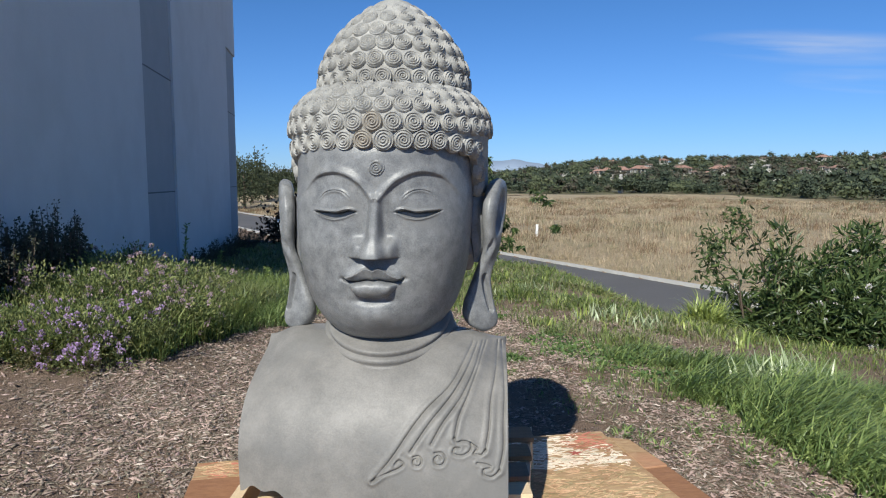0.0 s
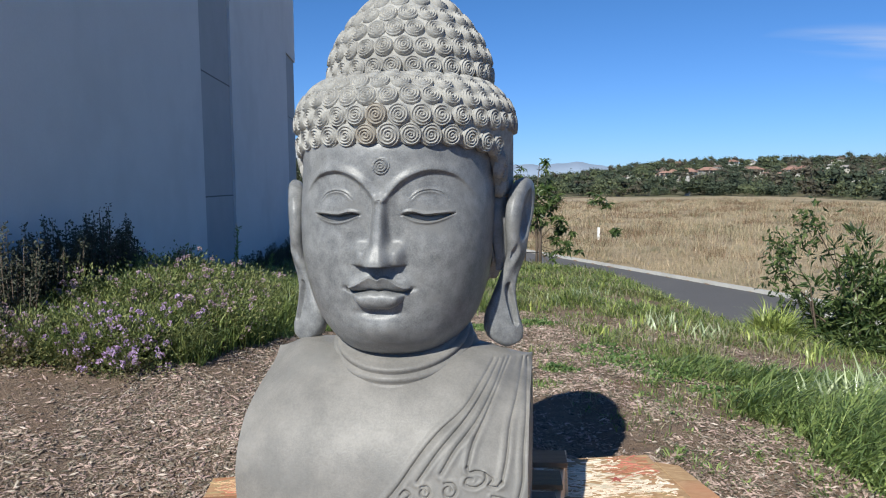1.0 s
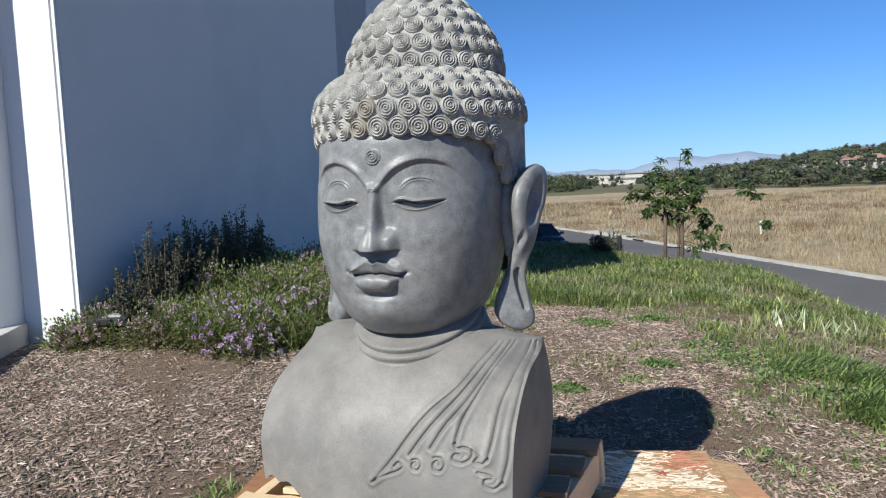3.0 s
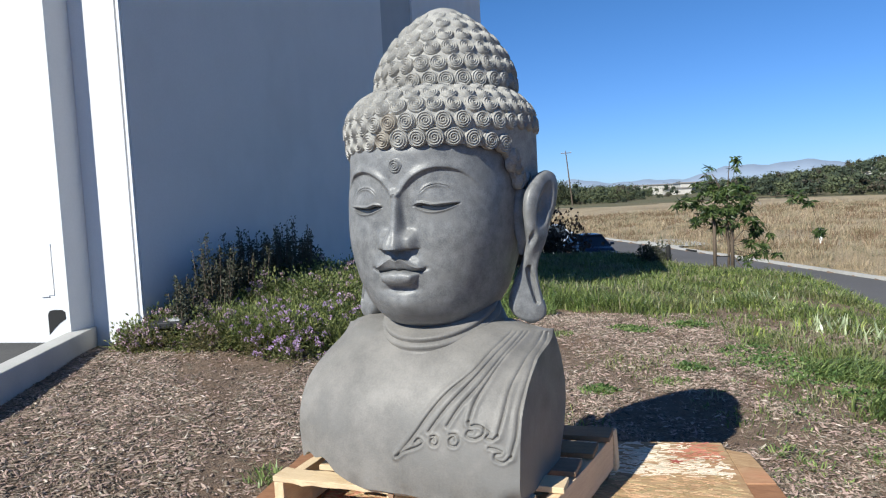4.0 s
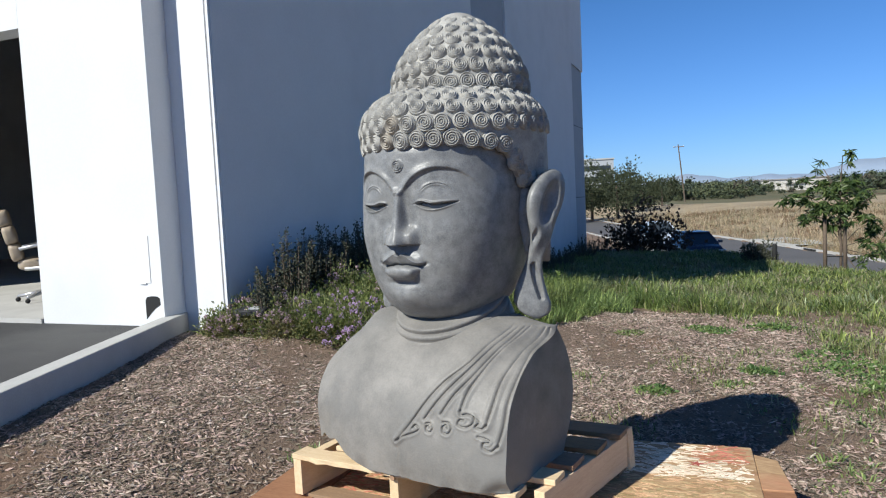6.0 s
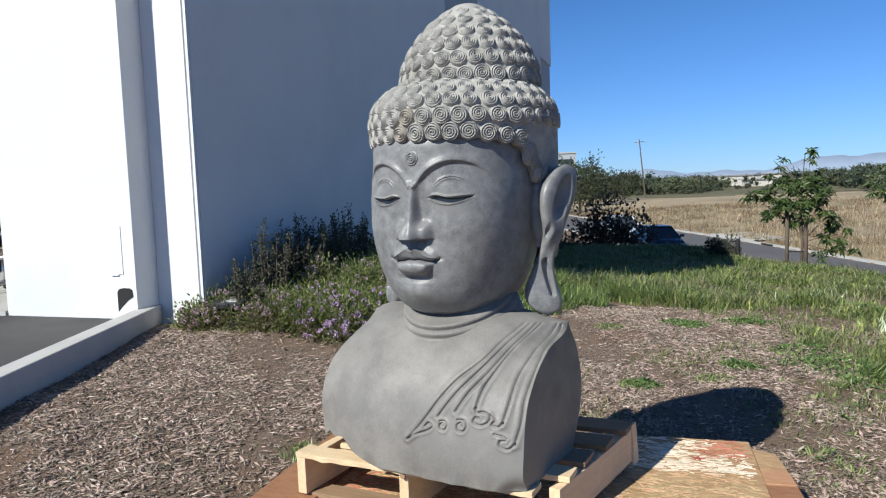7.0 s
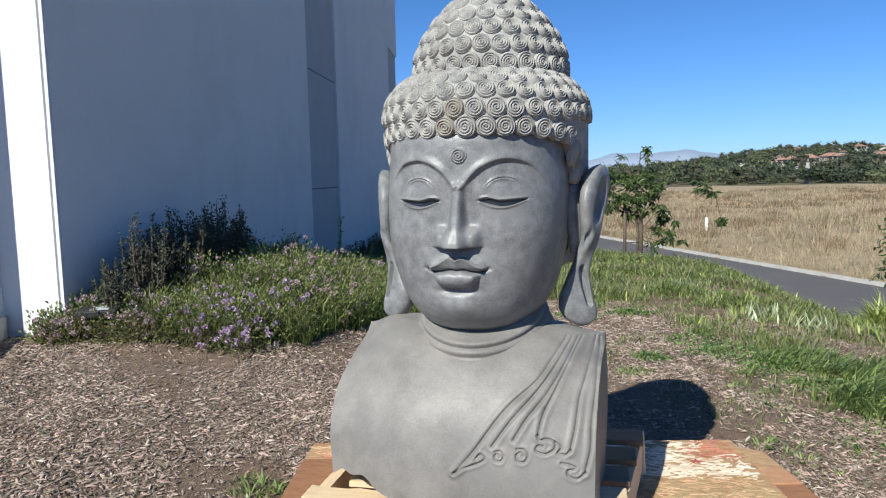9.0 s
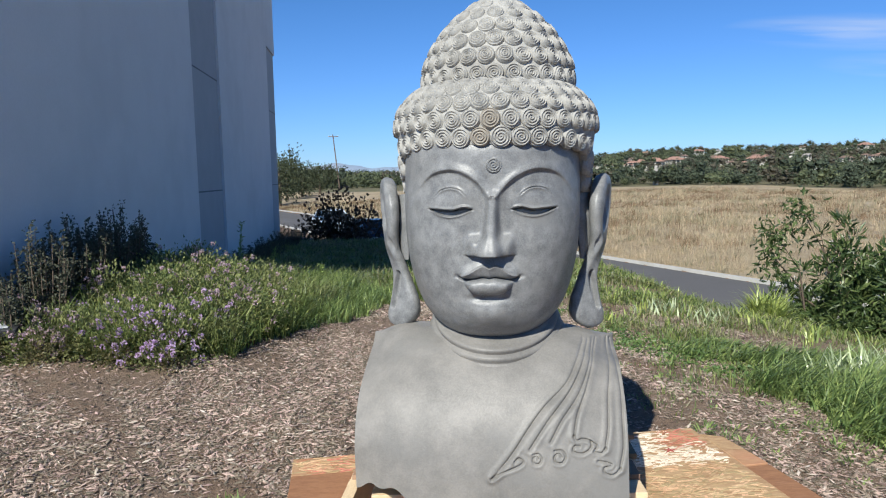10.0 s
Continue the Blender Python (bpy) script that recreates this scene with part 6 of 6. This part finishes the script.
    hue_ = rng.uniform(size=len(tx)) + 0.9 * (patchy(tx, ty, 0.31, 8.8) - 0.5) + 0.25 * weed
    for name, pick, mat_, label in (("field_grass", hue_ < 0.60, STRAW, "tall dry straw grass covering the open field"), ("brown_weeds", hue_ > 0.90, BROWNWEED, "brown dried weeds standing in the field"),
                                    ("grey_grass", (hue_ >= 0.60) & (hue_ <= 0.90), GREYSTRAW, "grey-green half-dry grass in the field")):
        idx = np.where(pick[k])[0]
        vv = V.reshape(-1, 5, 3)[idx].reshape(-1, 3)
        i = np.arange(len(idx))[:, None] * 5
        ff = np.concatenate((i + np.array([[0, 1, 2]]), i + np.array([[0, 2, 3]]), i + np.array([[3, 2, 4]])))
        tagged(new(name, fast_mesh(name, vv, ff, mat_)), label, "grass", kind="stuff")


build_field()


def az_place(az, d):
    a = radians(az)
    x, y = d * math.sin(a), d * math.cos(a)
    return x, y, float(height(x, y))


FARLEAF = leaf_mat("far_tree_leaf", (0.034, 0.048, 0.022), (0.066, 0.078, 0.040), 0.7, 0.4, 0.05)
# leaf colours carry the haze of distance: greyer, bluer and lighter
WOODS = (("dark green", leaf_mat("hazy_dark_leaf", (0.044, 0.064, 0.040), (0.080, 0.098, 0.062), 0.8, 0.35, 0.1)), ("olive", leaf_mat("hazy_olive_leaf", (0.076, 0.100, 0.050), (0.125, 0.142, 0.074), 0.8, 0.35, 0.1)),
         ("dry brown", leaf_mat("hazy_brown_leaf", (0.078, 0.072, 0.050), (0.11, 0.098, 0.070), 0.8, 0.3, 0.1)))
rngh = random.Random(4)
SPOTS = [(rngh.uniform(8, 35), rngh.uniform(230, 470)) for _ in range(46)] + [(25.6, 205), (27.5, 250), (31.0, 240), (29.2, 260), (16.5, 300), (20.5, 280), (18.8, 320), (11.0, 270), (10.2, 300), (23.4, 260), (13.2, 255), (30.4, 215)]
SHEDS = [(-5.0, 390), (-3.7, 390), (-2.6, 390), (-1.7, 360), (-2.9, 330)]


def build_woods():
    """Trees over the hillside and along the field's far edge: leaf clumps of many small facets."""
    rng = np.random.default_rng(31)
    found, cores = ([], [], []), ([], [], [])
    g5 = (1 + 5**0.5) / 2
    ico = unit(np.array([(-1, g5, 0), (1, g5, 0), (-1, -g5, 0), (1, -g5, 0), (0, -1, g5), (0, 1, g5), (0, -1, -g5), (0, 1, -g5), (g5, 0, -1), (g5, 0, 1), (-g5, 0, -1), (-g5, 0, 1)], float))
    tri = np.array([(a, b, c) for a, b, c in itertools.combinations(range(12), 3) if max(np.linalg.norm(ico[a] - ico[b]), np.linalg.norm(ico[b] - ico[c]), np.linalg.norm(ico[a] - ico[c])) < 1.1])
    for k in range(5000):
        az = rng.uniform(-24, 46)
        side = float(smooth01(np.array(az), 0, 12))
        start = 152 - 50 * float(smooth01(np.array(az), 18, 34))
        d = start + 420 * rng.uniform() ** 1.3 if side > rng.uniform() else rng.uniform(180, 420)
        if any(abs(az - a) < (0.6 if a > 0 else 0.8) * 300 / d and d < q + 4 and q - d < (50 if a > 0 else 300) for a, q in SPOTS + SHEDS) and rng.uniform() < (0.78 if az > 0 else 0.9):
            continue
        if d < start + 55 and rng.uniform() < 0.45:
            continue
        x, y, z = az_place(az, d)
        big = rng.uniform(0.30, 1.0) ** 1.6 * (0.75 + 0.25 * d / 400) + 0.16
        hgt, wid = 4.3 * big * rng.uniform(0.7, 1.5), 4.0 * big
        kind = int(rng.choice((0, 0, 0, 1, 1, 2)))
        for lobe in range(5):
            o = np.array((rng.normal() * wid * 0.36, rng.normal() * wid * 0.36, hgt * rng.uniform(0.22, 0.80)))
            m = 36
            q = unit(rng.normal(size=(m, 3))) * np.array((wid * 0.40, wid * 0.40, hgt * 0.26)) * rng.uniform(0.62, 1.08, (m, 1))
            c = np.array((x, y, z)) + o + q
            core = np.array((x, y, z)) + o + ico * rng.uniform(0.72, 1.0, (12, 1)) * np.array((wid * 0.25, wid * 0.25, hgt * 0.165))
            cores[kind].append(core)
            e1, e2 = unit(rng.normal(size=(m, 3))), unit(rng.normal(size=(m, 3)))
            f = 0.28 * big * rng.uniform(0.6, 1.3, (m, 1)) + 0.13
            found[kind].append(np.stack((c - e1 * f, c + e1 * f * 0.8 + e2 * f * 0.5, c + e2 * f * 1.1), 1).reshape(-1, 3))
    for (word, mat_), parts_, inner in zip(WOODS, found, cores):
        V = np.vstack(parts_)
        n0, K = len(V), len(inner)
        faces = np.concatenate((np.arange(n0).reshape(-1, 3), (n0 + np.arange(K)[:, None, None] * 12 + tri[None]).reshape(-1, 3)))
        tagged(new("far_woods", fast_mesh("far_woods", np.vstack([V] + inner), faces, mat_, True)), word + " trees scattered over the far hillside", "trees", kind="stuff")


build_woods()

# houses on the hill
ROOFS = [material("red_tile_roof", (0.38, 0.225, 0.175), (0.30, 0.17, 0.13), 0.8, 0.9, 0.2, 6), material("brown_roof", (0.22, 0.15, 0.12), (0.16, 0.11, 0.09), 0.8, 0.9, 0.2, 6), material("grey_roof", (0.34, 0.31, 0.29), (0.26, 0.24, 0.23), 0.8, 0.9, 0.2, 6)]
HOUSEWALL = [material("white_house_wall", (0.66, 0.63, 0.58), (0.48, 0.45, 0.40), 0.5, 0.9, 0.1, 6), material("tan_house_wall", (0.52, 0.43, 0.33), (0.45, 0.36, 0.27), 0.5, 0.9, 0.1, 6)]
PANE = plain("dark_window", (0.04, 0.05, 0.06), 0.15)


def house(kind, lx, ly, h, rise):
    root = empty("house", label=("white" if kind[1] == 0 else "tan") + " house with a " + ("red tile", "brown", "grey")[kind[0]] + " roof among trees", category="house", group="houses on the hill")
    part("wall", box(-lx / 2, -ly / 2, -3, lx / 2, ly / 2, h), HOUSEWALL[kind[1]], root)
    bm = bmesh.new()
    o = 0.6
    e = [bm.verts.new(p) for p in ((-lx / 2 - o, -ly / 2 - o, h + 0.02), (lx / 2 + o, -ly / 2 - o, h + 0.02), (lx / 2 + o, ly / 2 + o, h + 0.02), (-lx / 2 - o, ly / 2 + o, h + 0.02))]
    r = [bm.verts.new((-lx / 4, 0, h + rise)), bm.verts.new((lx / 4, 0, h + rise))]
    for f in ((e[0], e[1], r[1], r[0]), (e[1], e[2], r[1]), (e[2], e[3], r[0], r[1]), (e[3], e[0], r[0]), (e[3], e[2], e[1], e[0])):
        bm.faces.new(f)
    part("roof", bm, ROOFS[kind[0]], root)
    for k in (-0.3, 0.0, 0.3):
        part("window", box(k * lx - 0.7, -ly / 2 - 0.06, 0.9, k * lx + 0.7, -ly / 2 - 0.003, 2.2), PANE, root)
    return root


HOUSES = [house((0, 0), 6.6, 5.2, 2.3, 1.5), house((1, 0), 6.2, 5.0, 2.2, 1.4), house((0, 1), 6.6, 5.2, 2.6, 1.5), house((2, 0), 5.8, 4.6, 2.2, 1.3)]
for i, (az, d) in enumerate(SPOTS):
    x, y, z = az_place(az, d)
    m = Matrix.Translation((x, y, z + 0.9)) @ pose(0, 0, 0, 0, 0, -az + rngh.uniform(-50, 50)) @ Matrix.Scale(rngh.uniform(0.6, 0.95), 4)
    if i < 4:
        HOUSES[i].matrix_world = m
    else:
        copy_thing(HOUSES[rngh.choice((0, 1, 1, 1, 2, 3, 3))], m)

# long white sheds along the horizon
def shed(az, d, l, h, label):
    x, y, z = az_place(az, d)
    root = empty("shed", Matrix.Translation((x, y, z)) @ pose(0, 0, 0, 0, 0, -az + 12), label=label, category="building", group="far sheds")
    part("wall", box(-l / 2, -8, -2, l / 2, 8, h), HOUSEWALL[0], root)
    part("roof", box(-l / 2 - 0.5, -8.5, h + 0.01, l / 2 + 0.5, 8.5, h + 0.5), ROOFS[2], root)
    for k in range(int(l / 12)):
        part("door", box(-l / 2 + 5 + 12 * k, -8.08, 0, -l / 2 + 8 + 12 * k, -8.004, 3.0), PANE, root)
    return root


shed(-3.7, 390, 36, 5.0, "long white industrial shed beyond the field")
shed(-1.7, 360, 15, 5.0, "white industrial shed beyond the field")
shed(-2.9, 330, 9, 2.6, "small white shed beyond the field")
x, y, z = az_place(-17.6, 260)
tower_ = empty("office_block", Matrix.Translation((x, y, z)) @ pose(0, 0, 0, 0, 0, 20), label="plain grey office block behind distant trees", category="building")
part("wall", box(-6, -6, -2, 6, 6, 14.6), BAND, tower_)
part("roof", box(-6.3, -6.3, 14.62, 6.3, 6.3, 15.1), CONCRETE, tower_)
for k in range(3):
    part("window", box(-5, -6.05, 3 + 4 * k, 5, -6.003, 4.6 + 4 * k), PANE, tower_)

# tree belt behind the plum shrub, at the end of the road
for i, (az, d, r, h) in enumerate(((-15.6, 92, 4.2, 7.6), (-17.6, 96, 4.2, 8.6), (-13.8, 120, 4.0, 6.2), (-19.8, 90, 4.4, 7.4), (-12.4, 135, 3.8, 5.6), (-15.0, 110, 3.2, 6.6))):
    x, y, z = az_place(az, d)
    rng = np.random.default_rng(500 + i)
    root = empty("roadside_tree", Matrix.Translation((x, y, z - 0.1)), label="broad green tree beyond the road", category="tree", group="roadside trees")
    part("trunk", tube([(0, 0, 0), (0.1, 0, h * 0.35), (0, 0, h * 0.6)], [0.22, 0.17, 0.08], 8), BARK, root)
    C = unit(rng.normal(size=(46, 3))) * np.array((r * 0.85, r * 0.85, h * 0.45)) * rng.uniform(0.5, 1.0, (46, 1)) + np.array((0, 0, h * 0.55))
    k = rng.integers(0, 46, 2400)
    o = rng.normal(size=(2400, 3)) * 0.42
    V, F = leaf_arrays(C[k] + o, o + np.array((0, 0, 0.3)), 0.36 * rng.uniform(0.6, 1.2, 2400), 0.20 * np.ones(2400), rng)
    lv = new("crown", fast_mesh("crown", V, F, FARLEAF))
    lv.parent = root

# utility pole
x, y, z = az_place(-10.75, 165)
pole = empty("utility_pole", Matrix.Translation((x, y, z)), label="weathered wooden utility pole with a crossarm", category="pole")
part("shaft", tube([(0, 0, -0.5), (-1.25, 0, 12.9)], [0.17, 0.11], 8), BARK, pole)
part("crossarm", box(-2.35, -0.06, 12.3, 0.05, 0.06, 12.45), BARK, pole)
for k in (-2.25, -1.6, -0.05):
    part("insulator", tube([(k, 0, 12.45), (k, 0, 12.65)], 0.05, 6), GALV, pole)

# white marker post in the field, grey bare trunk, driveway apron across the far kerb
x, y = 5.25, 37.6
post = tagged(part("marker_post", box(-0.065, -0.04, -0.2, 0.065, 0.04, 0.66, 0.01), plain("white_paint", (0.8, 0.8, 0.78), 0.6)), "white painted marker post in the dry field", "post")
post.location = ground_at(x, y)
x, y, z = az_place(14.5, 156)
snag = empty("bare_trunk", Matrix.Translation((x, y, z - 0.2)), label="grey bare tree trunk at the field's far edge", category="tree")
part("trunk", tube([(0, 0, 0), (0.05, 0, 1.6), (-0.05, 0, 3.2), (0.05, 0, 4.3)], [0.62, 0.5, 0.5, 0.3], 9), material("grey_wood", (0.42, 0.40, 0.37), (0.33, 0.31, 0.29), 2, 0.9, 0.4, 10), snag)
for s_ in (-1, 1):
    part("limb", tube([(0, 0, 3.0), (0.35 * s_, 0, 3.7)], [0.2, 0.1], 7), DARKWOOD, snag)


# driveway apron and drain inlet on the far side of the road
strip("driveway_apron", 0.175, 2.4, ROAD_Z - 0.1, ROAD_Z + 0.135, CONCRETE, "pale concrete apron across the kerb", "pavement", 20.5, 26.5, 3.0)
strip("drain_inlet", -0.045, -0.0205, ROAD_Z + 0.01, ROAD_Z + 0.10, DARK, "dark drain inlet in the kerb face", "drain", 18.0, 20.4, 1.2)


# ---- parked cars on the road ----
def car(m, paint, label):
    """A small saloon: lofted body, glass, wheels."""
    root = empty("car", m, label=label, category="car", group="parked cars")
    prof = [(-2.1, 0.35, 0.62, 0.62), (-2.0, 0.30, 0.80, 0.80), (-1.2, 0.25, 0.90, 0.92), (-0.3, 0.25, 0.92, 0.98), (0.9, 0.25, 0.92, 0.98), (1.7, 0.25, 0.92, 0.94), (2.05, 0.30, 0.85, 0.86), (2.15, 0.38, 0.60, 0.70)]
    bm = bmesh.new()
    rows = []
    for x_, z0, z1, w in prof:
        w *= 0.87
        rows.append([bm.verts.new(p) for p in ((x_, -w * 0.9, z0), (x_, -w, z0 + 0.18), (x_, -w, z1 - 0.12), (x_, -w * 0.9, z1), (x_, w * 0.9, z1), (x_, w, z1 - 0.12), (x_, w, z0 + 0.18), (x_, w * 0.9, z0))])
    for a, b in zip(rows, rows[1:]):
        for i in range(8):
            bm.faces.new((a[i], a[(i + 1) % 8], b[(i + 1) % 8], b[i]))
    bm.faces.new(rows[0])
    bm.faces.new(rows[-1])
    part("body", bm, paint, root, "", True)
    cab = bmesh.new()
    lo = [cab.verts.new(p) for p in ((-1.15, -0.76, 0.90), (1.55, -0.76, 0.92), (1.55, 0.76, 0.92), (-1.15, 0.76, 0.90))]
    hi = [cab.verts.new(p) for p in ((-0.35, -0.58, 1.40), (0.95, -0.58, 1.42), (0.95, 0.58, 1.42), (-0.35, 0.58, 1.40))]
    for i in range(4):
        cab.faces.new((lo[i], lo[(i + 1) % 4], hi[(i + 1) % 4], hi[i]))
    cabin = part("window", cab, PANE, root, "dark tinted glass")
    part("roof", box(-0.42, -0.62, 1.395, 1.02, 0.62, 1.455, 0.02), paint, root, "", True)
    for i in range(4):
        a, b = [(-1.15, -0.765, 0.90), (1.55, -0.765, 0.92), (1.55, 0.765, 0.92), (-1.15, 0.765, 0.90)][i], [(-0.36, -0.585, 1.41), (0.96, -0.585, 1.42), (0.96, 0.585, 1.42), (-0.36, 0.585, 1.41)][i]
        part("pillar", tube([a, b], 0.035, 6), paint, root)
    for sx in (-1.35, 1.35):
        for sy in (-0.80, 0.80):
            wheel = part("wheel", tube([(sx, sy - 0.10, 0.32), (sx, sy + 0.10, 0.32)], 0.32, 18), DARK, root, "black tyre", True)
            part("rim", tube([(sx, sy - 0.104, 0.32), (sx, sy + 0.104, 0.32)], 0.19, 12), STEEL, wheel)
    for sy in (-0.6, 0.6):
        part("headlight", box(-2.09, sy - 0.18, 0.56, -1.98, sy + 0.18, 0.68, 0.02), WHITEGLASS, root)
        part("mirror", box(-0.95, sy * 1.55 - 0.09, 0.92, -0.83, sy * 1.55 + 0.09, 1.05, 0.02), paint, root)
    return root


WHITEGLASS = plain("lamp_glass", (0.7, 0.7, 0.7), 0.15)
def road_pose(s, t, turn=0.0):
    p = KERB_A + ROAD_D * t + ROAD_N * s
    return Matrix.Translation((p[0], p[1], ROAD_Z + float(road_drop(t)) + 0.002)) @ pose(0, 0, 0, 0, 0, math.degrees(math.atan2(-ROAD_D[1], -ROAD_D[0])) + turn)


car(road_pose(-6.0, 16.6, 180) @ Matrix.Diagonal((0.95, 0.95, 0.88, 1)), plain("dark_blue_paint", (0.03, 0.045, 0.075), 0.25), "dark blue saloon car parked at the kerb")
car(road_pose(-5.55, 25.0, 180), plain("pale_blue_paint", (0.45, 0.52, 0.62), 0.3), "pale blue car parked at the kerb")


# ---- far mountains ----
def mountains():
    rng = random.Random(2)
    bm = bmesh.new()
    prev = None
    for k in range(241):
        az = -50 + k * 0.5
        e = 0.80 + 0.60 * smooth01(np.array(az), -6, 3) - 0.5 * smooth01(np.array(az), 11, 16) + 0.18 * math.sin(az * 0.42) + 0.14 * math.sin(az * 1.1 + 1) + 0.05 * math.sin(az * 3.3)
        d = 2300
        a = radians(az)
        zt = 1.5 + d * math.tan(radians(float(e)))
        cur = [bm.verts.new((d * math.sin(a) * f, d * math.cos(a) * f, z_)) for f, z_ in ((0.90, -6), (0.96, zt * 0.55), (1.0, zt), (1.06, -6))]
        if prev:
            for i in range(3):
                bm.faces.new((prev[i], cur[i], cur[i + 1], prev[i + 1]))
        prev = cur
    tagged(part("mountains", bm, material("hazy_mountain", (0.30, 0.37, 0.47), (0.26, 0.33, 0.43), 0.003, 1.0, 0.0, 0.02), None, "", True), "hazy blue mountain ridge on the horizon", "mountains", kind="structure")


mountains()
